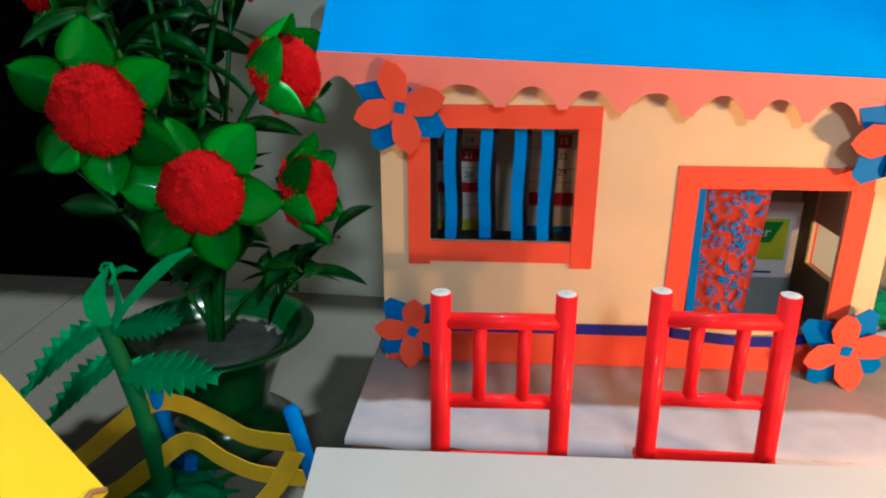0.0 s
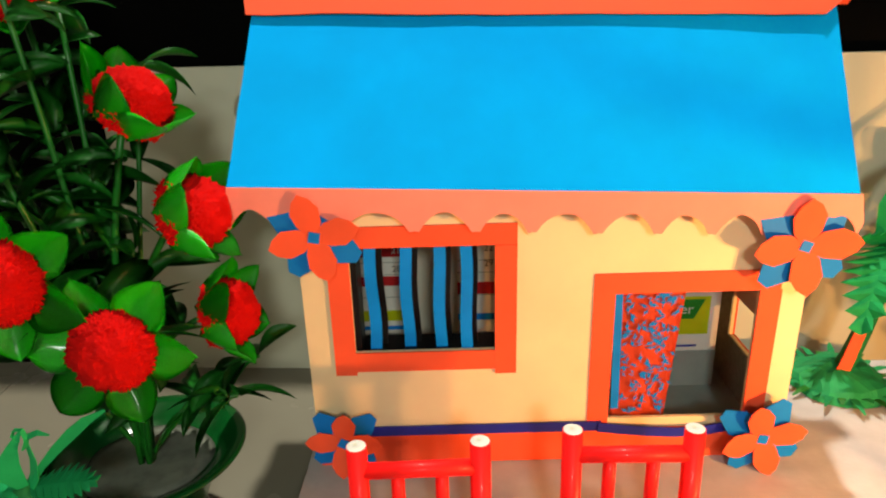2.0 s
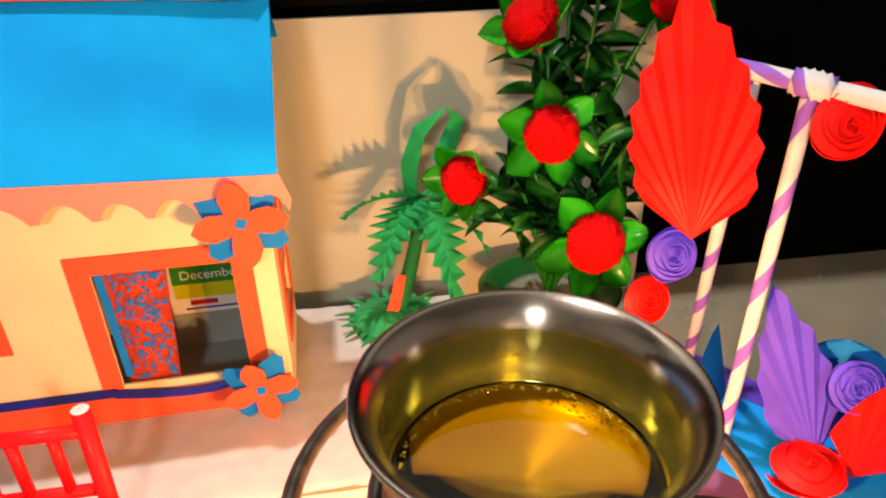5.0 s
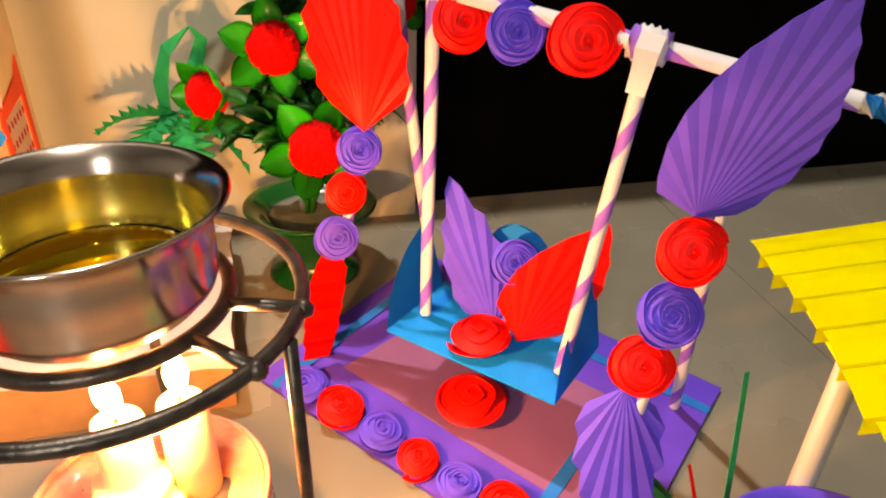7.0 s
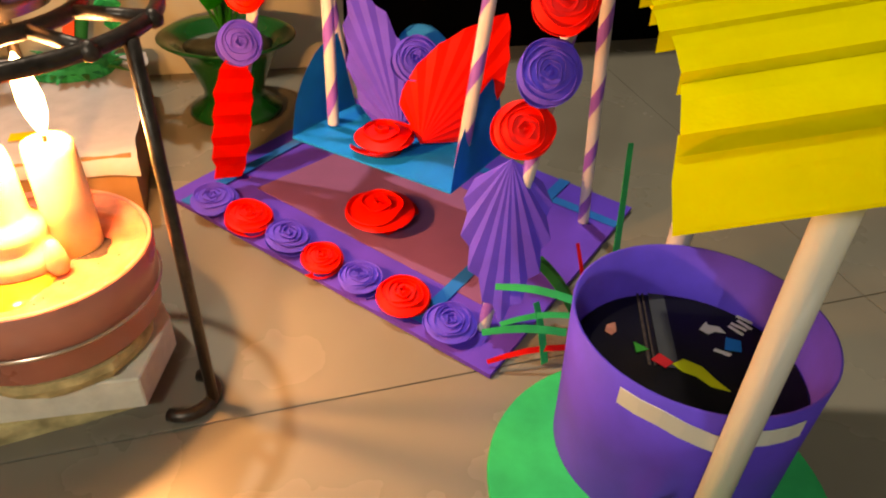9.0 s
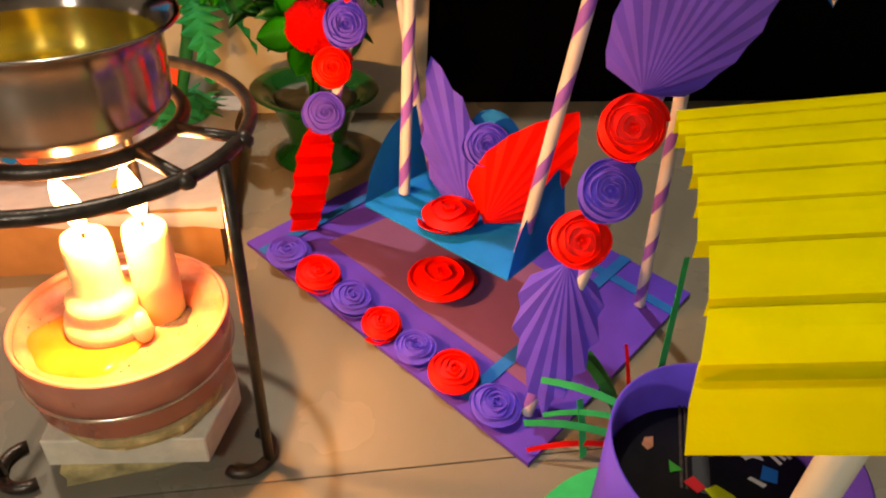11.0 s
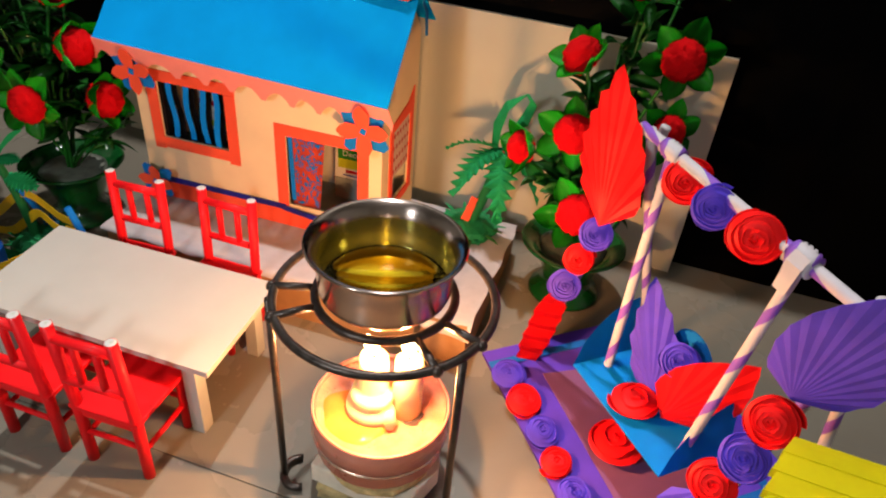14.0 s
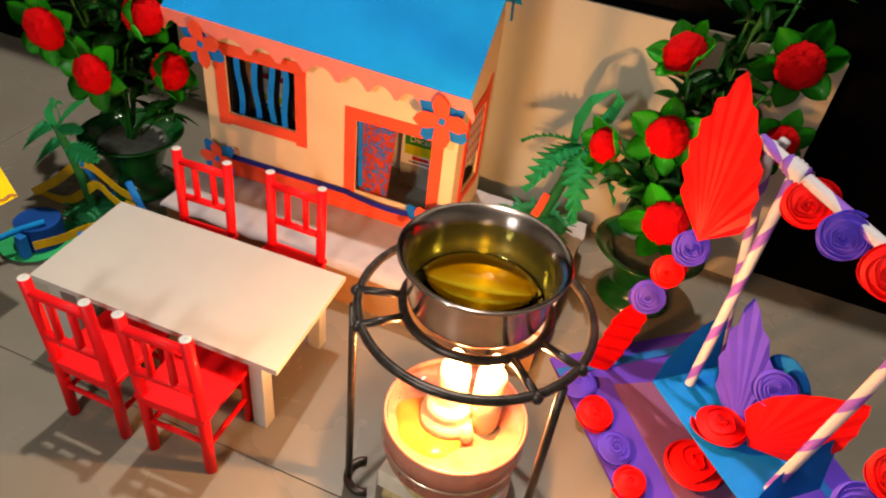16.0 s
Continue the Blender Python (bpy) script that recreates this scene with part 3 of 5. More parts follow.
for k in range(170):
    u, v = 0.13 + 0.85 * random.random(), random.random()
    x = DOOR[0] + 0.003 + 0.040 * u * (1 - 0.18 * v)
    z = DOOR[3] - 0.001 - (DOOR[3] - DOOR[2] - 0.003) * v
    a, s = random.uniform(0, 6.28), random.uniform(0.0014, 0.0030)
    shape = [(s * r * (math.cos(a) * math.cos(t) - 0.62 * math.sin(a) * math.sin(t)), s * r * (math.sin(a) * math.cos(t) + 0.62 * math.cos(a) * math.sin(t))) for t, r in ((0, 1.5), (0.7, 0.45), (1.6, 0.8), (2.6, 0.4), (3.3, 1.1), (4.3, 0.4), (5.1, 0.9), (5.8, 0.45))]
    part("leaf_print", card(shape, 0.0003, upright(x, HY0 + 0.0024 + 0.0012 * math.sin(u * 9 + v), z)), "blue", curtain, placed=True)


# paper flowers glued to the corners
def cross_petal(length, width, tip):
    return [(0, -width * 0.12), (length * 0.30, -width * 0.42), (length * 0.62, -width * 0.5), (length * 0.86, -width * 0.30), (length, 0 if tip else -width * 0.18), (length * (0.86 if tip else 1.0), width * (0.30 if tip else 0.18)), (length * 0.62, width * 0.5), (length * 0.30, width * 0.42), (0, width * 0.12)]


for x, z, turn, size, lift in ((-0.0205, 0.2235, 14, 1.08, 0.012), (-0.015, 0.093, -4, 0.98, 0.012), (0.240, 0.2110, 6, 1.22, 0.012), (0.234, 0.0885, 14, 1.10, 0.012)):
    c = Vector((x, HY0 - 0.004 - lift, z))
    fl = part("paper_flower", lathe([(0, 0.0), (0.003, 0.0), (0.003, 0.001), (0, 0.001)], 8), "coral", house, "coral and blue cut-paper flower", m=Matrix.Translation(c - house.matrix_basis.translation) @ pose(0, 0, 0, 90, 0, turn * 0))
    for k in range(4):
        for name, off, mt, ln, wd, zz in (("petal", 0, "coral", 0.0235 * size, 0.0145, 0.0014), ("back_petal", 45, "blue", 0.0245 * size, 0.0165, 0.0004)):
            bend = random.uniform(-13, -3) if name == "petal" else random.uniform(2, 12)
            ob = part(name, card(cross_petal(ln, wd * size, name == "petal"), 0.0005), mt, fl)
            ob.matrix_basis = Matrix.Translation((0, 0, zz)) @ pose(0, 0, 0, 0, 0, 90 * k + off + turn) @ pose(0, 0, 0, 0, bend, 0)
    part("centre", card([(0.0042, 0), (0, 0.0042), (-0.0042, 0), (0, -0.0042)], 0.0008), "blue", fl, m=pose(0, 0, 0.0022, 0, 0, turn + 20))

# side window frame, pointed at the top
for y0, y1, z0, z1 in ((SIDE[0] - 0.010, SIDE[0], SIDE[2] - 0.008, SIDE[3]), (SIDE[1], SIDE[1] + 0.010, SIDE[2] - 0.008, SIDE[3] + 0.004), (SIDE[0], SIDE[1], SIDE[2] - 0.010, SIDE[2])):
    part("window_frame", slab(HX1 + 0.0002, HX1 + 0.0014, y0, y1, z0, z1), "coral", house, placed=True)
part("window_frame", card([(SIDE[0] - 0.010, SIDE[3]), (SIDE[1] + 0.010, SIDE[3] + 0.004), (SIDE[1] + 0.010, SIDE[3] + 0.030), (SIDE[1] - 0.005, SIDE[3] + 0.018), (SIDE[0] - 0.006, SIDE[3] + 0.008)], 0.0012, Matrix.Translation((HX1 + 0.0003, 0, 0)) @ Matrix(((0, 0, 1, 0), (1, 0, 0, 0), (0, 1, 0, 0), (0, 0, 0, 1)))), "coral", house, "coral paper arch over the side window", placed=True)

# calendar leaves that line the house inside
cal = thing("calendar_sheet", (0.05, HY1 - 0.012, HZ + 0.003), "white calendar sheets with red and yellow print inside the house", "calendar")
CY = HY1 - 0.030
for x0, x1, rows in ((-0.012, 0.026, (("lime", 0.219, 0.229), ("blue", 0.2105, 0.2155), ("inkred", 0.1745, 0.1835), ("inkred", 0.1530, 0.1600), ("lime", 0.1260, 0.1340), ("blue", 0.1190, 0.1220))), (0.056, 0.100, (("inkred", 0.2200, 0.2300), ("lime", 0.2100, 0.2190), ("inkred", 0.1450, 0.1540), ("blue", 0.1250, 0.1300)))):
    part("page", slab(x0, x1, CY, CY + 0.001, 0.095, 0.236), "white", cal, placed=True)
    for mt, z0, z1 in rows:
        part("printed_band", slab(x0, x1, CY - 0.0004, CY, z0, z1), mt, cal, placed=True)
    for z in (0.2040, 0.1940, 0.1845, 0.1700, 0.1610, 0.1440, 0.1150):
        part("grid_line", slab(x0, x1, CY - 0.0003, CY, z, z + 0.0005), "slate", cal, placed=True)
part("red_square", slab(0.074, 0.083, CY - 0.0004, CY, 0.1850, 0.1935), "inkred", cal, placed=True)
for words, x, zz in ((("7", "14", "21", "28"), 0.0146, (0.1988, 0.1893, 0.1790, 0.1655)), (("8", "15", "22", "29"), 0.0775, (0.1995, 0.1893, 0.1790, 0.1680))):
    for k, (w, z) in enumerate(zip(words, zz)):
        letters("number_print", w, 0.0064, upright(x, CY - 0.0008, z), "white" if (k == 2 and x < 0.05) or (k == 1 and x > 0.05) else "ink", cal)
letters("word_print", "be", 0.0085, upright(0.0715, CY - 0.0008, 0.2250), "white", cal)
part("month_page", slab(0.166, 0.240, CY, CY + 0.001, 0.070, 0.150), "white", cal, placed=True)
part("yellow_band", slab(0.170, 0.233, CY - 0.0004, CY, 0.1090, 0.1385), "lime", cal, placed=True)
part("month_banner", card([(0.170, 0.1215), (0.222, 0.1215), (0.229, 0.1365), (0.170, 0.1365)], 0.0004, upright(0, CY - 0.0004, 0)), "leafink", cal, placed=True)
letters("word_print", "December", 0.0105, upright(0.1985, CY - 0.0012, 0.1290), "white", cal)
part("red_band", slab(0.180, 0.200, CY - 0.0004, CY, 0.1030, 0.1070), "inkred", cal, placed=True)
part("print_line", slab(0.176, 0.226, CY - 0.0004, CY, 0.0990, 0.1005), "navy", cal, placed=True)
part("grey_page", slab(0.166, 0.240, CY - 0.0012, CY - 0.0006, 0.0675, 0.0960), "slate", cal, "plain grey card below the month page", placed=True)

# mottled grey card lines the gable wall inside
LX = HX1 - WALL - 0.0012
for y0, y1, z0, z1 in ((HY0 + 0.004, SIDE[0], HZ + 0.002, 0.226), (SIDE[0], SIDE[1], HZ + 0.002, SIDE[2]), (SIDE[1], HY1 - 0.004, HZ + 0.002, 0.226)):
    part("inner_lining", slab(LX, LX + 0.001, y0, y1, z0, z1), "granite", house, "mottled grey card lining", placed=True)
part("label_patch", slab(LX - 0.0006, LX - 0.0001, HY0 + 0.018, HY0 + 0.034, HZ + 0.010, HZ + 0.026), "inkred", house, "dark red printed label", placed=True)
# a pale dotted curtain hangs in the gable window
hang = part("side_curtain", slab(HX1 - 0.0009, HX1 - 0.0003, SIDE[0], SIDE[1], SIDE[2] + 0.030, SIDE[3]), "dotted", house, "pale pink paper curtain with red dots", placed=True)
for k in range(24):
    y, z = SIDE[0] + 0.005 + 0.0086 * (k % 6) + 0.002 * (k // 6 % 2), SIDE[2] + 0.037 + 0.0140 * (k // 6)
    dot = [(0.0021 * math.cos(a), 0.0030 * math.sin(a)) for a in (math.pi * v / 4 for v in range(8))]
    part("dot_print", card(dot, 0.0003, Matrix.Translation((HX1 - 0.0003, y, z)) @ Matrix(((0, 0, 1, 0), (1, 0, 0, 0), (0, 1, 0, 0), (0, 0, 0, 1)))), "inkred", hang, placed=True)

# the house stands a little askew to the board
ASKEW = Matrix.Translation((HX0, HY0, 0)) @ pose(0, 0, 0, 0, 0, 1.5) @ Matrix.Translation((-HX0, -HY0, 0))
house.matrix_basis = ASKEW @ house.matrix_basis
cal.matrix_basis = ASKEW @ cal.matrix_basis

# ---- table ----
TZ = 0.094
table = thing("table", (0.073, 0.238, 0), "white card table with four square legs", "table")
part("tabletop", card([(-0.031, 0.169), (0.212, 0.172), (0.205, 0.297), (-0.042, 0.290)], 0.0055, Matrix.Translation((0, 0, TZ - 0.0055))), "table", table, placed=True)
for x, y in ((0.186, 0.186), (0.182, 0.284), (-0.016, 0.182), (-0.026, 0.280)):
    part("leg", box((x, y, (TZ - 0.0055 + ground(y)) / 2), (0.013, 0.013, TZ - 0.0055 - ground(y)), bevel=0.0008), "table", table, placed=True)


# ---- chairs ----
def chair(at, turn):
    """A red chair of rolled paper; own y runs from the back posts to the front of the seat."""
    ob = thing("chair", at, "red rolled-paper chair with a slatted back", "chair", "chairs round the table", turn)
    W, D, H, S = 0.0275, 0.056, 0.156, 0.066
    for x in (-W, W):
        post = part("back_leg", tube([(x, 0, 0), (x, 0.0008, S), (x, -0.003, H)], 0.0047, 14), "redpaint", ob, soft=True)
        part("paper_end", lathe([(0, 0.0006), (0.0028, 0.0008), (0.0044, 0.0002)], 12, (x, -0.003, H)), "white", ob, "white paper end of the rolled post")
        part("core_hole", lathe([(0, 0.0012), (0.0010, 0.0010)], 10, (x + 0.0005, -0.003, H)), "foam", ob)
        part("front_leg", tube([(x, D, 0), (x, D, S)], 0.0040, 12), "redpaint", ob, soft=True)
        part("stretcher", tube([(x, 0, 0.030), (x, D, 0.030)], 0.0024, 10), "redpaint", ob, soft=True)
    part("seat", box((0, D / 2 + 0.001, S + 0.001), (2 * W + 0.010, D + 0.010, 0.0045), bevel=0.0012), "redpaint", ob)
    part("apron", box((0, 0.0, S - 0.006), (2 * W - 0.008, 0.003, 0.008)), "redpaint", ob)
    for z, r in ((0.142, 0.0040), (0.099, 0.0036)):
        part("back_rail", tube([(-W, -0.0025, z), (W, -0.0025, z)], r, 12), "redpaint", ob, soft=True)
    for x in (-0.0100, 0.0100):
        part("back_slat", tube([(x, -0.0025, 0.099), (x, -0.0025, 0.141)], 0.0031, 10), "redpaint", ob, soft=True)
    part("stretcher", tube([(-W, 0, 0.036), (W, 0, 0.036)], 0.0024, 10), "redpaint", ob, soft=True)
    part("stretcher", tube([(-W, D, 0.040), (W, D, 0.040)], 0.0024, 10), "redpaint", ob, soft=True)
    return ob


first = chair((0.064, 0.1230, 0), 0)
for at, turn in (((0.147, 0.1255, 0), 2), ((0.037, 0.3185, 0), 183), ((0.134, 0.3275, 0), 180)):
    low = ground(at[1] - 0.02)
    copy_thing(first, pose(at[0], at[1], low, 0, 0, turn) @ Matrix.Diagonal((1, 1, 1 - low / 0.156, 1)))


# ---- iron stand, bowl of oil and candles ----
SX, SY, RZ = 0.352, 0.203, 0.200
stand = thing("iron_stand", (SX, SY, 0), "three-legged dark iron ring stand holding a steel bowl", "stand")


def ring(c, r, rod, n=56):
    return tube([(c[0] + r * math.cos(a), c[1] + r * math.sin(a), c[2]) for a in (2 * math.pi * k / n for k in range(n + 1))], rod, 10, caps=False)


part("outer_ring", ring((SX, SY, RZ), 0.079, 0.0033), "iron", stand, soft=True, placed=True)
part("inner_ring", ring((SX, SY, RZ + 0.002), 0.0495, 0.0033), "iron", stand, soft=True, placed=True)
for a in (-16, -44, 197, 221, 84, 98):
    d = Vector((math.cos(radians(a)), math.sin(radians(a)), 0))
    part("spoke", tube([Vector((SX, SY, RZ + 0.002)) + d * 0.049, Vector((SX, SY, RZ + 0.001)) + d * 0.083], 0.0028, 10), "iron", stand, soft=True, placed=True)
    part("weld", lathe([(0, -0.004), (0.0038, -0.002), (0.0042, 0.001), (0.002, 0.004), (0, 0.0045)], 8, tuple(Vector((SX, SY, RZ)) + d * 0.081)), "iron", stand, soft=True, placed=True)
for a, hook in ((-30, 1), (206, -1), (91, 1)):
    d = Vector((math.cos(radians(a)), math.sin(radians(a)), 0))
    side = Vector((-d.y, d.x, 0)) * hook
    top = Vector((SX, SY, 0)) + d * 0.0815
    low = ground(top.y)
    pts = [(top.x, top.y, RZ - 0.001), (top.x + 0.0005, top.y, 0.12), (top.x + 0.001, top.y, 0.004 + low)]
    part("leg", tube(pts, 0.0030, 10), "iron", stand, soft=True, placed=True)
    foot = []
    for k in range(13):
        b = math.pi * (-0.56 + 1.12 * k / 12)
        foot.append(top - d * 0.0135 + d * 0.0135 * math.cos(b) + side * 0.0150 * math.sin(b) + Vector((0, 0, 0.0036 + low)))
    part("foot", tube(foot, 0.0036, 12), "iron", stand, soft=True, placed=True)

bowl = thing("steel_bowl", (SX, SY - 0.002, 0.203), "shiny steel bowl of golden oil on the iron stand", "bowl")
outside = [(0.0, 0.0005), (0.036, 0.0005), (0.0410, 0.0015), (0.0425, 0.0050), (0.0455, 0.0065), (0.0470, 0.0110), (0.0472, 0.0290), (0.0470, 0.0335), (0.0485, 0.0385), (0.0525, 0.0430), (0.0550, 0.0445), (0.0556, 0.0440), (0.0556, 0.0450), (0.0545, 0.0455), (0.0515, 0.0438), (0.0475, 0.0395), (0.0460, 0.0340)]
inside = [(0.0460, 0.0340), (0.0462, 0.0290), (0.0461, 0.0165), (0.0452, 0.0150), (0.0455, 0.0120), (0.0450, 0.0095)]
part("body", lathe(outside, 96), "steel", bowl, soft=True)
part("lining", lathe(inside, 96), "lining", bowl, "steel inside, the oil's golden reflection put into its colour", soft=True)
part("inner_floor", lathe([(0.0450, 0.0095), (0.0436, 0.0070), (0.0400, 0.0045), (0.0370, 0.0040), (0.0, 0.0040)], 96), "scorched", bowl, "steel bottom, oil colour and golden reflections put into its tint", soft=True)
oil = thing("oil", (SX, SY - 0.002, 0.2071), "golden cooking oil with foam bubbles in the bowl", "oil")
part("liquid", lathe([(0, 0.0002), (0.0378, 0.0002), (0.0436, 0.0042), (0.0448, 0.0066), (0.0440, 0.0064), (0.0425, 0.0060), (0.0, 0.0060)], 72), "oil", oil, soft=True)
bm = bmesh.new()
for k in range(190):
    if k < 130:
        a, r = random.uniform(0.15, 3.0), 0.0425 - abs(random.gauss(0, 0.0014))
    else:
        a, r = random.gauss(-1.2 if k % 2 else -0.2, 0.5), random.uniform(0.004, 0.036)
    s = random.uniform(0.0002, 0.0007) if k < 130 else random.uniform(0.0001, 0.0004)
    bmesh.ops.create_icosphere(bm, subdivisions=1, radius=s, matrix=Matrix.Translation((r * math.cos(a), r * math.sin(a), 0.0061)) @ Matrix.Diagonal((1, 1, 0.6, 1)))
tagged(part("foam", bm, "bubble", oil, "small foam bubbles", soft=True), kind="stuff")

tin = thing("candle_tin", (0.351, 0.2050, 0.0445), "round pink tin full of melted candle wax", "tin")
part("wall", lathe([(0.0, 0.0), (0.0500, 0.0), (0.0515, 0.002), (0.0515, 0.020), (0.0535, 0.022), (0.0540, 0.036), (0.0545, 0.048), (0.0535, 0.0495), (0.0520, 0.0490), (0.0515, 0.044), (0.0505, 0.042), (0.0, 0.042)], 72), "tin", tin, soft=True)
part("rim_band", lathe([(0.0541, 0.0200), (0.0549, 0.0206), (0.0549, 0.0220), (0.0541, 0.0226)], 72), "ring", tin, "shiny thin metal band", soft=True)
bm = bmesh.new()
rows = []
for i in range(15):
    r = 0.0512 * i / 14
    row = []
    for k in range(56):
        a = 2 * math.pi * k / 56
        x, y = r * math.cos(a), r * math.sin(a)
        h = 0.0435 + 0.0028 * noise.noise((x * 60, y * 60, 7)) + 0.0075 * math.exp(-((x - 0.030) ** 2 + (y - 0.022) ** 2) / 0.00022) + 0.0035 * math.exp(-((r - 0.049) / 0.004) ** 2)
        row.append(bm.verts.new((x, y, h)))
    rows.append(row)
for p, q in zip(rows, rows[1:]):
    for k in range(56):
        l = (k + 1) % 56
        bm.faces.new((p[k], q[k], q[l], p[l]))
bmesh.ops.remove_doubles(bm, verts=bm.verts, dist=1e-5)
bmesh.ops.recalc_face_normals(bm, faces=bm.faces[:])
part("melted_wax", bm, "meltwax", tin, "pool of melted yellow wax", soft=True)
bm = bmesh.new()
for k in range(60):
    a, r = random.uniform(0, 6.28), random.uniform(0.015, 0.047)
    s = random.uniform(0.0002, 0.0006)
    bmesh.ops.create_icosphere(bm, subdivisions=1, radius=s, matrix=Matrix.Translation((r * math.cos(a), r * math.sin(a), 0.0455)))
tagged(part("soot", bm, "soot", tin, "black soot specks on the wax"), kind="stuff")
part("amber_pool", lathe([(0, 0.0480), (0.010, 0.0478), (0.017, 0.0473), (0.0235, 0.0464), (0.0270, 0.0453), (0.0290, 0.0438)], 48, (-0.013, -0.017, 0), wave=0.09), "pool", tin, "clear amber pool of liquid wax", soft=True)
part("soot_patch", lathe([(0, 0.0016), (0.006, 0.0014), (0.010, 0.0004), (0.013, -0.002)], 16, (0.025, 0.000, 0.0445), wave=0.1), "soot", tin, "dark soot in the wax", soft=True)

for ob in tin.children:
    ob.matrix_basis = Matrix.Diagonal((1.03, 1.03, 0.87, 1)) @ ob.matrix_basis
candle_a = thing("candle", (0.346, 0.1990, 0.0825), "short lit white candle with a thick melted collar", "candle", "candles in the tin")
part("wax_body", lathe([(0, 0), (0.0185, 0.0), (0.0212, 0.002), (0.0218, 0.0070), (0.0208, 0.0115), (0.0180, 0.0140), (0.0172, 0.0165), (0.0180, 0.0195), (0.0176, 0.0240), (0.0150, 0.0268), (0.0128, 0.0285), (0.0122, 0.0310), (0.0120, 0.042), (0.0116, 0.058), (0.0108, 0.0635), (0.0090, 0.0650), (0.006, 0.0615), (0, 0.0605)], 40, wave=0.025), "wax", candle_a, soft=True)
candle_b = thing("candle", (0.3720, 0.2070, 0.0825), "lit white candle standing straight in the wax", "candle", "candles in the tin")
part("wax_body", lathe([(0, 0), (0.0116, 0.0), (0.0118, 0.030), (0.0112, 0.058), (0.0106, 0.062), (0.0088, 0.0640), (0.006, 0.0610), (0, 0.0600)], 40, wave=0.02), "wax", candle_b, soft=True)
part("drip", lathe([(0, 0.0), (0.004, 0.0005), (0.0055, 0.005), (0.0045, 0.012), (0.0025, 0.018), (0, 0.020)], 20, (-0.0060, -0.0200, 0)), "wax", candle_b, "runny wax drip", soft=True)
for c in (candle_a, candle_b):
    for ob in c.children:
        ob.matrix_basis = Matrix.Diagonal((1, 1, 0.92, 1))
    part("wick", tube([(0, 0, 0.058), (0.0004, 0, 0.066), (-0.0012, 0, 0.0705)], 0.0009, 8), "wick", c, soft=True)
    lean = [(0, 0, 0.0620), (0.0006, -0.0020, 0.0670), (0.0014, -0.0055, 0.0740), (0.0028, -0.0125, 0.0840), (0.0044, -0.0205, 0.0940), (0.0058, -0.0270, 0.1030), (0.0068, -0.0310, 0.1090)]
    part("flame", tube(lean, [0.0012, 0.0030, 0.0046, 0.0052, 0.0043, 0.0026, 0.0006], 20), "flame", c, "bright yellow flame leaning in the draught", soft=True).visible_shadow = False

block = thing("styrofoam_block", (0.356, 0.192, 0), "broken white styrofoam block under the candle tin", "block")
bm = card([(-0.050, -0.026), (0.036, -0.034), (0.050, 0.010), (0.041, 0.040), (-0.046, 0.036)], 0.0205, Matrix.Translation((0, 0, 0.0120)))
bmesh.ops.bevel(bm, geom=bm.edges[:], offset=0.0008, segments=1, affect="EDGES")
part("upper_slab", bm, "foamblock", block)
bm = box((0, 0, 0.0062), (0.078, 0.058, 0.0120), m=pose(-0.008, 0.002, 0, 0, 0, 8))
bmesh.ops.subdivide_edges(bm, edges=bm.edges[:], cuts=6, use_grid_fill=True)
for v in bm.verts:
    v.co += 0.0026 * Vector((noise.noise(v.co * 90), noise.noise(v.co * 90 + Vector((5, 0, 0))), 0))
part("lower_slab", bm, "dirtyfoam", block, "crumbling yellowed foam")
bm = lathe([(0, 0.0323), (0.042, 0.0323), (0.0440, 0.0350), (0.0455, 0.0400), (0.0450, 0.0443), (0, 0.0446)], 40, (-0.002, 0.005, 0))
for v in bm.verts:
    v.co += 0.0022 * Vector((noise.noise(v.co * 80), noise.noise(v.co * 80 + Vector((5, 0, 0))), 0))
part("broken_top", bm, "dirtyfoam", block, "torn yellowed foam under the tin")


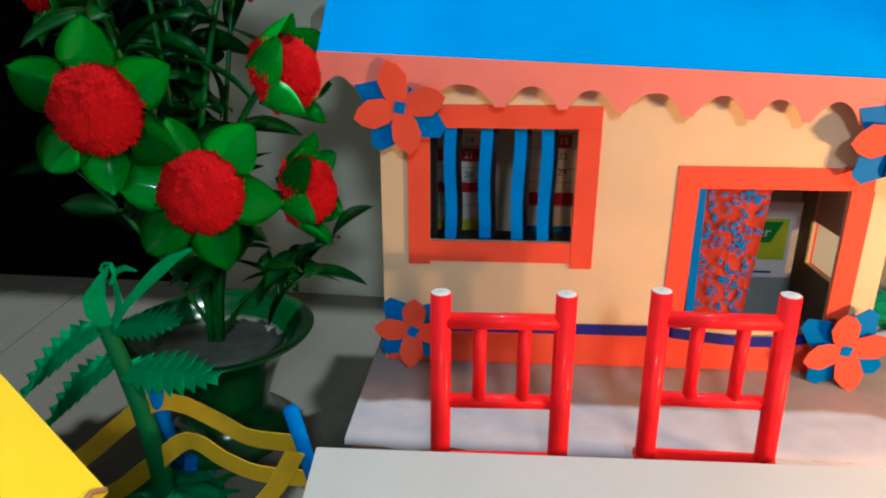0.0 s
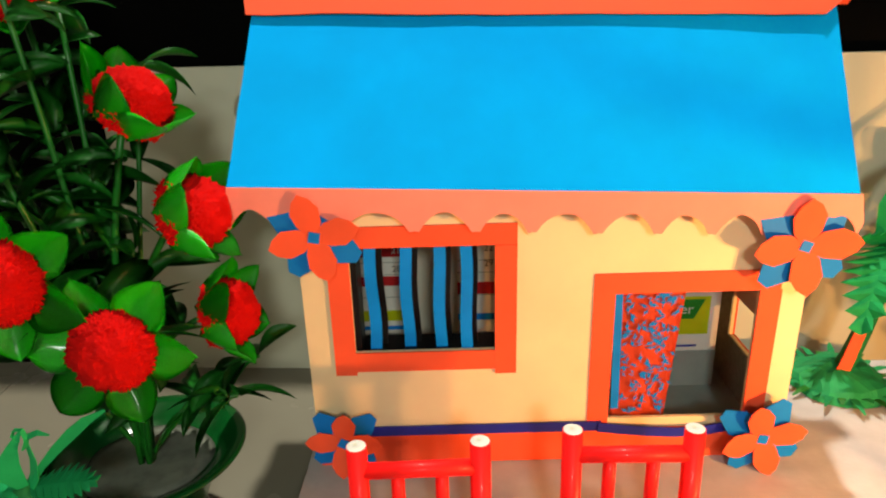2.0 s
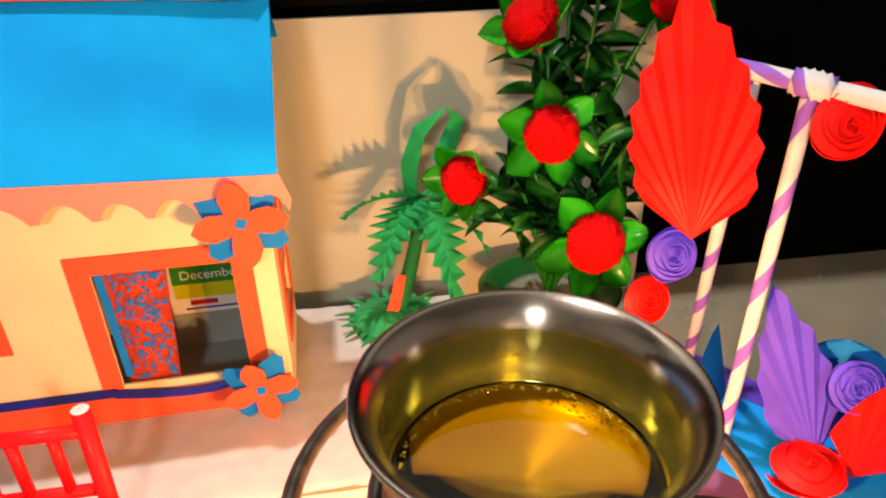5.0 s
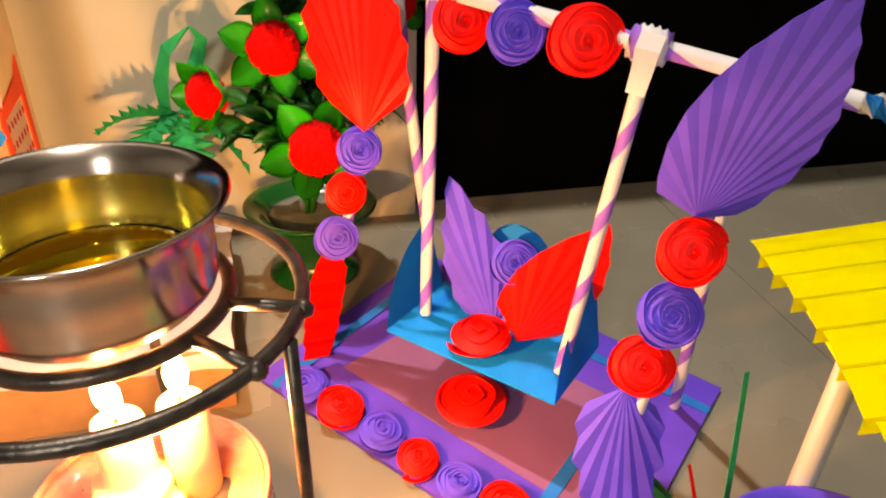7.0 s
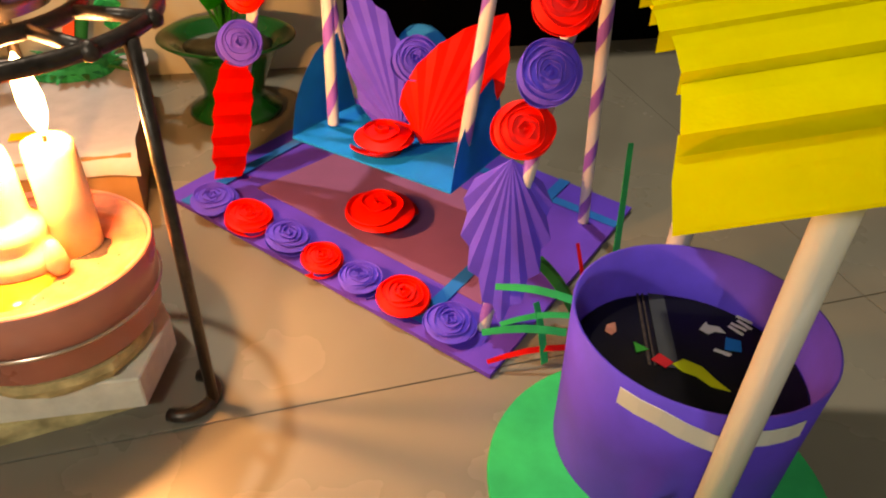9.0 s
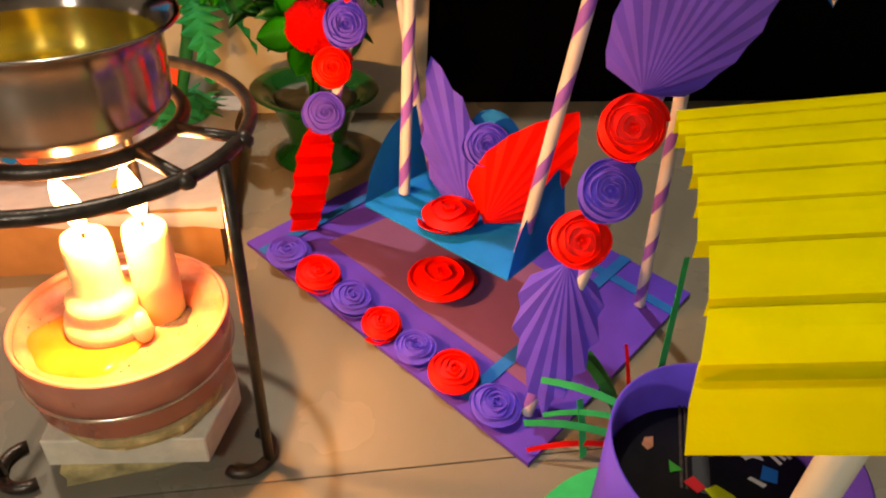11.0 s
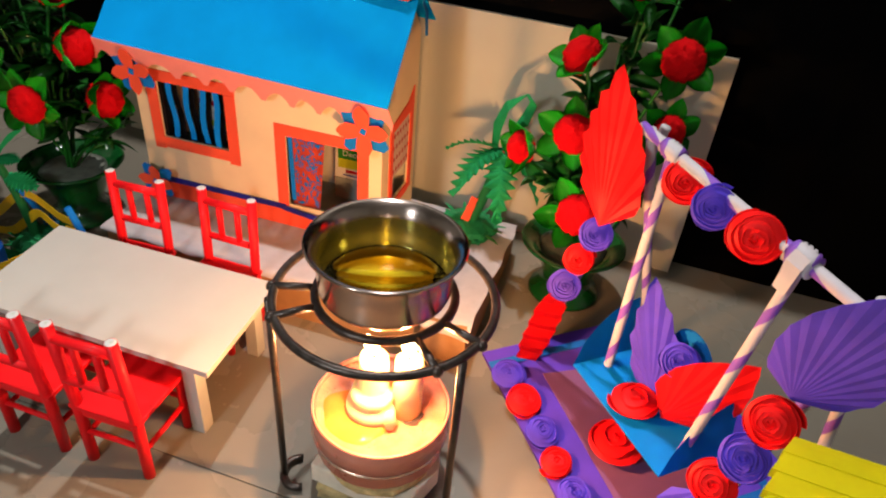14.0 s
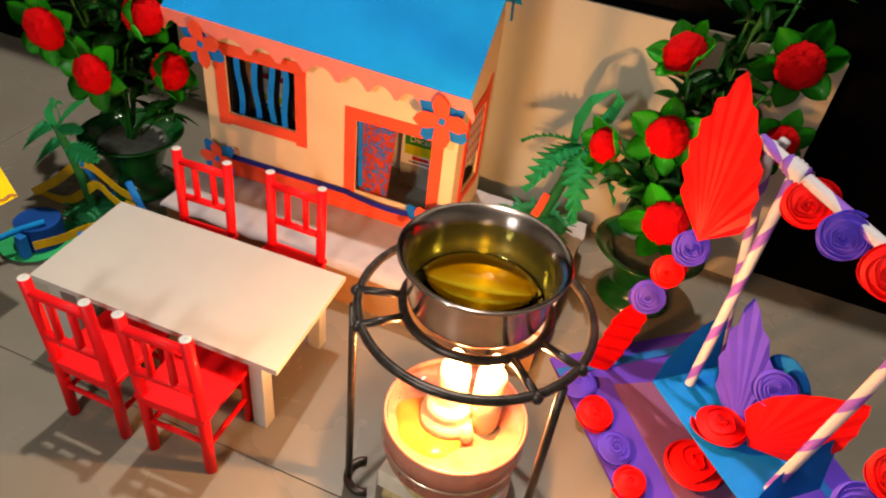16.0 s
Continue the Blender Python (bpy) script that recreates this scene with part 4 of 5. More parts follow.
# ---- paper roses and pleated leaves ----
def rose_shape(turns, seed, steps=34):
    """A rolled paper rose of radius 1, face up: one long strip wound into a low dome."""
    rng = random.Random(seed)
    bm = bmesh.new()
    rows = []
    n = int(turns * steps)
    for i in range(n + 1):
        u = i / n
        a = 2 * math.pi * turns * u
        r = 1.0 - 0.94 * u ** 0.88 + 0.07 * math.sin(a * 1.7 + seed) * (1 - u) + 0.02 * math.sin(a * 4.3)
        r *= 0.90 + 0.10 * min(1.0, 9 * u)
        h = 0.40 + 0.26 * (1 - r) - 0.10 * math.exp(-(r / 0.16) ** 2) + 0.035 * math.sin(a * 2.3 + seed) * r
        h *= min(1.0, 0.35 + 4.0 * u)
        c, s = math.cos(a), math.sin(a)
        row = []
        for q, z in ((0.48, 0.0), (0.72, 0.22), (0.90, 0.62), (0.985, 0.96), (1.0, 1.0), (1.0 + 0.02 / max(r, 0.2), 0.97)):
            rr = max(r * q, 0.004)
            row.append(bm.verts.new((rr * c, rr * s, h * z + 0.010 * rng.random() * (z > 0.5))))
        rows.append(row)
    for p, q in zip(rows, rows[1:]):
        for k in range(5):
            bm.faces.new((p[k], q[k], q[k + 1], p[k + 1]))
    # the paper between the windings
    fill = [[bm.verts.new((r * math.cos(2 * math.pi * k / 32), r * math.sin(2 * math.pi * k / 32), z)) for k in range(32)] for r, z in ((0.86, 0.33), (0.55, 0.45), (0.25, 0.51), (0.06, 0.44))]
    for p, q in zip(fill, fill[1:]):
        for k in range(32):
            bm.faces.new((p[k], p[(k + 1) % 32], q[(k + 1) % 32], q[k]))
    bud = bm.verts.new((0.01, 0.0, 0.60))
    for k in range(32):
        bm.faces.new((fill[-1][k], fill[-1][(k + 1) % 32], bud))
    # the closed underside
    bm.faces.new([bm.verts.new((0.50 * math.cos(2 * math.pi * k / 32), 0.50 * math.sin(2 * math.pi * k / 32), 0.004)) for k in range(32)])
    return bm


ROSE = {}
for colour in ("red", "violet"):
    for v in range(4):
        me = bpy.data.meshes.new("rose_" + colour)
        bm = rose_shape((5.6, 7.0, 4.8, 2.6)[v], v * 2.1 + (colour == "red"))
        bm.to_mesh(me)
        bm.free()
        me.materials.append(M[colour])
        smooth(me)
        ROSE[colour, v] = me


def rose(parent, p, out, r, colour, spin=0.0, v=0):
    m = world_of(parent).inverted() @ frame_of(p, out, spin) @ Matrix.Diagonal((r, r, r * 1.25, 1))
    ob = again("paper_rose", ROSE[colour, v], parent, m)
    ob["label"] = "rolled red paper rose" if colour == "red" else "rolled violet paper rose"
    return ob


def fan(parent, base, tip, face, width, material, pleats=9, label="", depth=0.007, low=0.14, notch=0.97):
    """A pleated paper leaf from base to tip, its flat side towards face; width: half its breadth over its length."""
    base, tip = Vector(base), Vector(tip)
    up = tip - base
    L = up.length
    up.normalize()
    f = Vector(face)
    f = (f - up * f.dot(up)).normalized()
    s = up.cross(f)
    bm = bmesh.new()
    n = pleats * 2
    lines = []
    for i in range(n + 1):
        u = -1 + 2 * i / n
        y = 1 - (1 - low) * abs(u) ** 1.15
        x = math.copysign(width * math.sin(math.pi * 0.80 * (1 - y)) ** 0.85, u) if i != n // 2 else 0.0
        z = depth * (1 if i % 2 else -1) - 0.07 * abs(u) ** 2
        if i % 2 == 0 and i != n // 2:
            x, y = x * notch, y * (0.5 + 0.5 * notch)
        lines.append([bm.verts.new(base + L * (s * (x * t) + up * (y * t) + f * (z * t))) for t in (j / 6 for j in range(7))])
    for p, q in zip(lines, lines[1:]):
        for j in range(6):
            bm.faces.new((p[j], q[j], q[j + 1], p[j + 1]))
    bmesh.ops.remove_doubles(bm, verts=bm.verts, dist=1e-6)
    bmesh.ops.solidify(bm, geom=bm.faces[:], thickness=0.0004)
    return part("pleated_leaf", bm, material, parent, label or ("pleated red paper leaf" if material == "red" else "pleated violet paper leaf"), placed=True)


# ---- swing ----
CL, CF, CR = Vector((0.3985, 0.3665, 0)), Vector((0.574, 0.142, 0)), Vector((0.740, 0.276, 0))
CB = CL + CR - CF
swing = thing("toy_swing", (0.565, 0.316, 0), "paper swing on a violet card base with paper roses", "toy swing")
base = part("base_card", card([p.xy for p in (CL, CF, CR, CB)], 0.003, Matrix.Translation((0, 0, 0.0010)) @ UPHILL), "purple", swing, "violet card base with brown edge", placed=True)
U, V = (CF - CL).normalized(), (CR - CF).normalized()
q = [CL + U * 0.045 + V * 0.048, CF - U * 0.035 + V * 0.046, CF - U * 0.040 + V * 0.150, CL + U * 0.060 + V * 0.150]
part("centre_panel", card([p.xy for p in q], 0.0005, Matrix.Translation((0, 0, 0.0041)) @ UPHILL), "mauve", swing, "dull mauve card panel", placed=True)
for k, (a, b) in enumerate(((CR - V * 0.030, CR - V * 0.030 - U * 0.29), (CR - U * 0.058, CR - U * 0.058 - V * 0.205), (CL + U * 0.02, CL + U * 0.02 + V * 0.20))):
    a, b = a + Vector((0, 0, 0.0046 + 0.0006 * k)), b + Vector((0, 0, 0.0046 + 0.0006 * k))
    a, b = UPHILL @ a, UPHILL @ b
    part("tape_strip", strip([a, b], [0.009, 0.009], (b - a).cross(Vector((0, 0, 1))), 0.0003), "tape", swing, "shiny blue cellophane tape", placed=True)


def straw(name, a, b, r=0.0040, parent=swing, pitch=21.0, share=0.34):
    return part(name, tube(between(a, b, max(int((Vector(b) - Vector(a)).length / 0.0012), 4)), r, 24, stripe=(pitch, share)), ("straw", "stripe"), parent, "white paper straw with violet spiral stripe", soft=True, placed=True)


PZ = 0.0042
TOPL, TOPR = Vector((0.500, 0.356, 0.287)), Vector((0.648, 0.222, 0.272))
straw("post", (0.446, 0.383, PZ + ground(0.383)), TOPL + Vector((0.0125, 0.010, 0.011)))
straw("post", (0.557, 0.445, PZ + ground(0.445)), TOPL + Vector((0.002, -0.009, 0.0145)))
straw("post", (0.582, 0.1777, PZ + ground(0.1777)), TOPR + Vector((0.004, -0.002, 0.010)))
straw("post", (0.694, 0.2675, PZ + ground(0.2675)), TOPR + Vector((-0.002, -0.004, 0.012)))
BARA, BARB = Vector((0.495, 0.352, 0.3005)), Vector((0.674, 0.1795, 0.271))
straw("top_bar", BARA, BARB, 0.0044, pitch=14, share=0.24)
for k, g in ((0.14, 0.0072), (0.62, 0.0096)):
    c = BARA.lerp(BARB, k)
    d = (BARB - BARA).normalized()
    bm = tube([c + d * (0.0095 * v) for v in (-1, -0.96, -0.6, -0.2, 0.2, 0.6, 0.96, 1)], [g * v for v in (0.50, 0.86, 0.97, 1.03, 1.02, 0.98, 0.88, 0.55)], 36, stripe=(52, 0.34), wobble=0.015)
    loop = part("hanger_loop", bm, ("straw", "stripe"), swing, "white and violet paper loop round the bar", soft=True, placed=True)
    if k > 0.5:
        front = Vector((-0.55, -0.80, 0)) * g
        part("loop_tail", strip([c + front * 0.8 + Vector((0.002, 0, g * 0.7)), c + front * 1.10, c + front * 1.0 + Vector((-0.001, 0, -0.010)), c + front * 0.75 + Vector((-0.003, 0, -0.022))], [0.012, 0.012, 0.0105, 0.0095], d, 0.0008), "straw", loop, placed=True)
bm = tube([BARB, BARB + (BARB - BARA).normalized() * 0.006, BARB + (BARB - BARA).normalized() * 0.014 + Vector((0, 0, 0.000))], [0.0045, 0.0056, 0.0072], 14, caps=False, stripe=(40, 0.3), wobble=0.12)
bmesh.ops.solidify(bm, geom=bm.faces[:], thickness=0.0006)
part("bar_tip", bm, ("straw", "blue"), swing, "torn straw end with a blue stripe", placed=True)
# the seat: blue card with turned-up ends and a round back
SL, SR = Vector((0.4905, 0.3240, 0.0735)), Vector((0.5740, 0.2285, 0.0735))
SU = (SR - SL).normalized()
SV = Vector((-SU.y, SU.x, 0)) * 1.0
SD = 0.070
seat = part("seat", card([p.xy for p in (SL, SR, SR + SV * SD, SL + SV * SD)], 0.0014, Matrix.Translation((0, 0, 0.0728))), "bar", swing, "bright blue card seat", placed=True)
for c, lean in ((SL, -1), (SR, -0.7)):
    out = SU * lean
    bm = bmesh.new()
    pts = [c] + [c + SV * (SD * t) + (Vector((0, 0, 1)) * 0.052 + out * 0.014) * (math.sin(math.pi * 0.5 * t) ** 0.7) for t in (0.15, 0.3, 0.45, 0.6, 0.8, 1.0)] + [c + SV * SD]
    bm.faces.new([bm.verts.new(p) for p in pts])
    bmesh.ops.solidify(bm, geom=bm.faces[:], thickness=0.0012)
    part("seat_end", bm, "bar", swing, "turned-up blue card seat end", placed=True)
bc = SL.lerp(SR, 0.5) + SV * SD
bm = bmesh.new()
arc = [bc + SU * 0.030, bc + SU * 0.028 + Vector((0, 0, 0.045))] + [bc + SU * (0.024 * math.cos(t)) + Vector((0, 0, 0.050 + 0.024 * math.sin(t))) - SV * 0.004 for t in (math.pi * k / 14 for k in range(15))] + [bc - SU * 0.028 + Vector((0, 0, 0.045)), bc - SU * 0.030]
bm.faces.new([bm.verts.new(p) for p in arc])
bmesh.ops.solidify(bm, geom=bm.faces[:], thickness=0.0014)
part("seat_back", bm, "blue", swing, "round blue card seat back", placed=True)
straw("hanger", (0.5205, 0.3340, 0.0765), BARA.lerp(BARB, 0.14) + Vector((0, 0, -0.006)))
straw("hanger", (0.5880, 0.2530, 0.0765), BARA.lerp(BARB, 0.62) + Vector((0, 0, -0.008)))
CAM = Vector((0.46, -0.12, 0.40))


def facing(p, mix=0.0):
    d = CAM - Vector(p)
    return (d.normalized() + Vector((0, 0, mix))).normalized()


for p, r, colour, v in (((0.534, 0.318, 0.281), 0.0195, "red", 0), ((0.554, 0.288, 0.281), 0.0180, "violet", 1), ((0.580, 0.260, 0.282), 0.0205, "red", 2),
                        ((0.4815, 0.360, 0.193), 0.0170, "violet", 1), ((0.472, 0.363, 0.162), 0.0160, "red", 0), ((0.465, 0.368, 0.126), 0.0175, "violet", 2),
                        ((0.6145, 0.191, 0.197), 0.0190, "red", 0), ((0.6095, 0.189, 0.162), 0.0190, "violet", 1), ((0.598, 0.186, 0.133), 0.0185, "red", 2)):
    out = facing(p, -0.1)
    rose(swing, Vector(p) - out * 0.006, out, r, colour, 40 * v + 100 * p[2], v)
for k, (p, r, colour) in enumerate((((0.431, 0.3395), 0.0190, "violet"), ((0.453, 0.3124), 0.0195, "red"), ((0.4766, 0.284), 0.0180, "violet"), ((0.496, 0.2565), 0.0165, "red"),
                                    ((0.517, 0.232), 0.0165, "violet"), ((0.539, 0.207), 0.0200, "red"), ((0.5605, 0.1786), 0.0180, "violet"))):
    rose(swing, (p[0] + 0.001, p[1] + 0.003, 0.0047 + ground(p[1])), (random.uniform(-0.15, 0.15), -0.22, 1), r, colour, 70 * k, k % 3)
rose(swing, (0.545, 0.296, 0.0050 + ground(0.296)), (-0.05, -0.10, 1), 0.0290, "red", 20, 3)
rose(swing, (0.5478, 0.292, 0.0745), (-0.03, -0.05, 1), 0.0235, "red", 200, 3)
rose(swing, (0.572, 0.306, 0.128), facing((0.572, 0.306, 0.134)), 0.0175, "violet", 10, 1)
def accordion(parent, a, b, face, width, material, folds):
    """A strip of paper folded to and fro across its length, with zig-zag edges."""
    a, b = Vector(a), Vector(b)
    d = (b - a).normalized()
    f = Vector(face)
    f = (f - d * f.dot(d)).normalized()
    s = d.cross(f)
    bm = bmesh.new()
    rows = []
    for i in range(folds + 1):
        t = i / folds
        e = 1 if i % 2 else -1
        w = width * (0.35 + 0.65 * math.sin(math.pi * min(0.5, t * 1.6 + 0.05)) - 0.25 * max(t - 0.75, 0) * 4)
        c = a.lerp(b, t) + f * 0.0016 * e + s * 0.0016 * e
        rows.append([bm.verts.new(c + s * w * k) for k in (-0.5, -0.2, 0.2, 0.5)])
    for p, q in zip(rows, rows[1:]):
        for k in range(3):
            bm.faces.new((p[k], p[k + 1], q[k + 1], q[k]))
    bmesh.ops.solidify(bm, geom=bm.faces[:], thickness=0.0004)
    return part("pleated_leaf", bm, material, parent, "zig-zag folded red paper leaf", placed=True)


fan(swing, (0.561, 0.302, 0.078), (0.537, 0.343, 0.177), (-0.35, -1, 0.35), 0.20, "violet", 8, notch=0.88)
fan(swing, (0.570, 0.284, 0.080), (0.622, 0.278, 0.165), (0.1, -1, 0.6), 0.30, "red", 10, depth=0.005)
fan(swing, (0.4820, 0.344, 0.2110), (0.4705, 0.360, 0.341), (-0.55, -0.83, -0.05), 0.255, "red", 12, depth=0.006, notch=0.90, low=0.13)
accordion(swing, (0.461, 0.365, 0.118), (0.4445, 0.366, 0.026), (0.35, -1, 0.2), 0.028, "red", 11)
fan(swing, (0.6215, 0.2010, 0.209), (0.6440, 0.170, 0.3225), (-0.22, -1, 0.28), 0.272, "violet", 14, depth=0.0042, low=0.02)
part("leaf_tip", strip([(0.641, 0.172, 0.315), (0.6435, 0.170, 0.3205), (0.6470, 0.1695, 0.3225), (0.6495, 0.1695, 0.3240), (0.6505, 0.1695, 0.3245)], [0.004, 0.007, 0.009, 0.010, 0.007], (0.5, 0.2, -0.8)), "purple", swing, "twisted violet paper tip", placed=True)
fan(swing, (0.597, 0.195, 0.112), (0.585, 0.160, 0.022), (-0.3, -1, 0.55), 0.27, "violet", 9, notch=0.86)

# ---- the well ----
well = thing("toy_well", (0.645, 0.076, 0), "violet card toy well with a stepped yellow paper roof", "toy well")
WX, WY = 0.645, 0.076
part("ground_disc", lathe([(0, 0.0002), (0.0830, 0.0002), (0.0835, 0.0010), (0.0830, 0.0022), (0, 0.0022)], 64, (WX - 0.016, WY - 0.022, 0)), "grass", well, "round green paper ground", placed=True)
part("wall", lathe([(0.0560, 0.0024), (0.0568, 0.040), (0.0585, 0.0870), (0.0572, 0.0872), (0.0550, 0.040), (0.0548, 0.0030)], 64, (WX, WY, 0)), "violet", well, "violet paper well wall", soft=True, placed=True)
water = part("water", lathe([(0, 0.056), (0.0548, 0.056), (0.0546, 0.052), (0, 0.052)], 48, (WX, WY, 0)), "black", well, "black glossy card with printed patches as water", placed=True)
for x, y, a, mt, sh in ((0.6195, 0.1065, 40, "meltwax", ((0, -0.002), (0.004, -0.003), (0.010, 0.0), (0.006, 0.003), (0.001, 0.002))), (0.6265, 0.0905, 20, "leafink", ((0, 0), (0.005, 0.006), (0.007, -0.002))),
                        (0.6335, 0.0860, -60, "inkred", ((0, -0.003), (0.008, -0.003), (0.009, 0.003), (0.001, 0.004))), (0.6430, 0.0810, -62, "lime", ((0, -0.004), (0.006, -0.005), (0.012, -0.003), (0.020, -0.004), (0.028, 0.000), (0.019, 0.002), (0.011, 0.005), (0.002, 0.003))),
                        (0.6700, 0.1000, -50, "white", ((0, -0.004), (0.005, -0.005), (0.007, -0.001), (0.012, 0.001), (0.008, 0.004), (0.003, 0.002), (0.001, 0.004))), (0.6720, 0.0850, -20, "blue", ((0, -0.004), (0.008, -0.005), (0.010, 0.003), (0.003, 0.005))),
                        (0.6650, 0.0830, -40, "white", ((0, -0.001), (0.008, -0.002), (0.009, 0.0005), (0.001, 0.001)))):
    part("printed_patch", card(sh, 0.0004, Matrix.Translation((x, y, 0.0564)) @ pose(0, 0, 0, 0, 0, a)), mt, water, placed=True)
for off, w in ((0.0, 0.0085), (0.0072, 0.0010), (0.0098, 0.0014)):
    part("printed_stripe", slab(0, 0.056, off - w / 2, off + w / 2, 0, 0.0003), "ashen" if off == 0 else "soot", water, m=world_of(water).inverted() @ Matrix.Translation((0.6375, 0.0775, 0.0562)) @ pose(0, 0, 0, 0, 0, 66))
for k in range(4):
    part("print_bar", slab(-0.0042, 0.0042, -0.0009 + 0.0038 * k, 0.0009 + 0.0038 * k, 0, 0.0004), "white", water, m=world_of(water).inverted() @ Matrix.Translation((0.6850, 0.0920, 0.0564)) @ pose(0, 0, 0, 0, 0, -70 + 12 * (k % 2)))
POLE = ((0.6200, 0.0150), (0.672, 0.136))
for x, y in POLE:
    part("pole", tube([(x, y, 0.0025), (x, y, 0.2225)], 0.0062, 18), "white", well, "white paper pole", soft=True, placed=True)
part("tape_patch", strip([(WX + 0.0590 * math.cos(a), WY + 0.0590 * math.sin(a), 0.0775 - 0.0022 * max(k - 2, 0)) for k, a in enumerate(radians(v) for v in (204, 213, 222, 231, 240, 247))], [0.009] * 6, (0, 0, 1)), "white", well, "white paper tab holding the pole", placed=True)
part("tape_patch", strip([(WX + 0.0590 * math.cos(a), WY + 0.0590 * math.sin(a), 0.0760) for a in (radians(v) for v in (256, 264, 272, 280))], [0.009] * 4, (0, 0, 1)), "white", well, placed=True)
# roof of overlapping yellow strips
RXv, RYv = Vector((0.940, -0.272, 0.205)), Vector((0.360, 0.933, 0))
R0 = Vector((0.557, 0.005, 0))
ROOFW = 0.165
ys = [0.000, 0.012, 0.028, 0.052, 0.073, 0.092, 0.111, 0.129, 0.147, 0.1625]
zs = [0.1950, 0.2150, 0.2245, 0.2275, 0.2285, 0.2285, 0.2275, 0.2260, 0.2240, 0.2215]
for k in range(9):
    lo = R0 + RYv * (ys[k] - 0.0012) + Vector((0, 0, zs[k] + 0.0010 - 0.0004 * (k == 0)))
    hi = R0 + RYv * (ys[k + 1] + 0.002) + Vector((0, 0, zs[k + 1] - 0.0006))
    sx = random.uniform(-0.0010, 0.0010) - 0.0022 * (k == 0)
    bm = bmesh.new()
    grid = [[bm.verts.new(p + RXv * (sx + ROOFW * w + back * (1 - w))) for w in (0, 0.33, 0.66, 1)] for p, back in ((hi, 0), (lo.lerp(hi, 0.5) + Vector((0, 0, 0.0005)), -0.0010), (lo, -0.0022 if k else 0), (lo - RYv * 0.0006 - Vector((0, 0, 0.0058 if k else 0.001)), -0.0022 if k else 0))]
    for p, q in zip(grid, grid[1:]):
        for w in range(3):
            bm.faces.new((p[w], p[w + 1], q[w + 1], q[w]))
    bmesh.ops.solidify(bm, geom=bm.faces[:], thickness=0.0006)
    part("roof_strip", bm, "yellow", well, "yellow paper roof strip", placed=True)
part("roof_base", card([(0.012, 0.020), (ROOFW - 0.012, 0.020), (ROOFW - 0.012, 0.158), (0.012, 0.158)], 0.002, Matrix(((RXv.x, RYv.x, 0, R0.x), (RXv.y, RYv.y, 0, R0.y), (RXv.z, 0, 1, 0.2105), (0, 0, 0, 1)))), "yellow", well, "yellow card under the strips", placed=True)
# paper blades round the well
for a, b, w, mt in (((0.623, 0.146, 0.045), (0.583, 0.168, 0.046), 0.0045, "grass"), ((0.617, 0.140, 0.028), (0.571, 0.153, 0.027), 0.0045, "grass"), ((0.620, 0.145, 0.036), (0.585, 0.160, 0.024), 0.0035, "grass"), ((0.621, 0.144, 0.012), (0.574, 0.148, 0.008), 0.0035, "red"),
                    ((0.650, 0.150, 0.006), (0.660, 0.180, 0.122), 0.0050, "grass"), ((0.628, 0.152, 0.030), (0.610, 0.172, 0.055), 0.0060, "leaf"), ((0.630, 0.156, 0.030), (0.618, 0.186, 0.048), 0.0055, "leaf"), ((0.608, 0.142, 0.004), (0.604, 0.156, 0.040), 0.0050, "grass"),
                    ((0.640, 0.152, 0.010), (0.636, 0.176, 0.062), 0.0030, "red"), ((0.606, 0.040, 0.003), (0.598, 0.012, 0.052), 0.006, "red")):
    a, b = Vector(a), Vector(b)
    part("paper_blade", strip([a.lerp(b, t) + Vector((0, 0, 0.003 * math.sin(math.pi * t))) for t in (0, 0.25, 0.5, 0.75, 1)], [w, w, w, w * 0.9, w * 0.8], (b - a).cross(Vector((0.3, -1, 0.6)))), mt, well, "cut green paper blade" if mt != "red" else "cut red paper blade", placed=True)


# ---- paper palms ----
def frond(parent, p, out, length, droop, width, twist=0.0, cut=0.48):
    p, out = Vector(p), Vector(out).normalized()
    side = out.cross(Vector((0, 0, 1)))
    side = side.normalized() if side.length > 0.05 else Vector((1, 0, 0))
    side = Matrix.Rotation(radians(twist), 3, out) @ side
    nrm = side.cross(out)
    n = 18
    bm = bmesh.new()
    mid, lft, rgt = [], [], []
    for i in range(n + 1):
        t = i / n
        c = p + out * length * (t - 0.15 * t * t) - Vector((0, 0, 1)) * length * droop * t * t
        w = width * (0.30 + 0.9 * math.sin(math.pi * min(t * 0.80 + 0.12, 1))) * (1 - 0.55 * t ** 3)
        w *= 1.0 if i % 2 else cut
        if i == n:
            w *= 0.15
        back = out * (-0.0 if i % 2 == 0 else 0.35) * width
        mid.append(bm.verts.new(c + nrm * 0.0015))
        lft.append(bm.verts.new(c - side * w + back))
        rgt.append(bm.verts.new(c + side * w + back))
    for i in range(n):
        bm.faces.new((mid[i], mid[i + 1], rgt[i + 1], rgt[i]))
        bm.faces.new((mid[i], lft[i], lft[i + 1], mid[i + 1]))
    bmesh.ops.solidify(bm, geom=bm.faces[:], thickness=0.0004)
    return part("frond", bm, "frond", parent, placed=True)


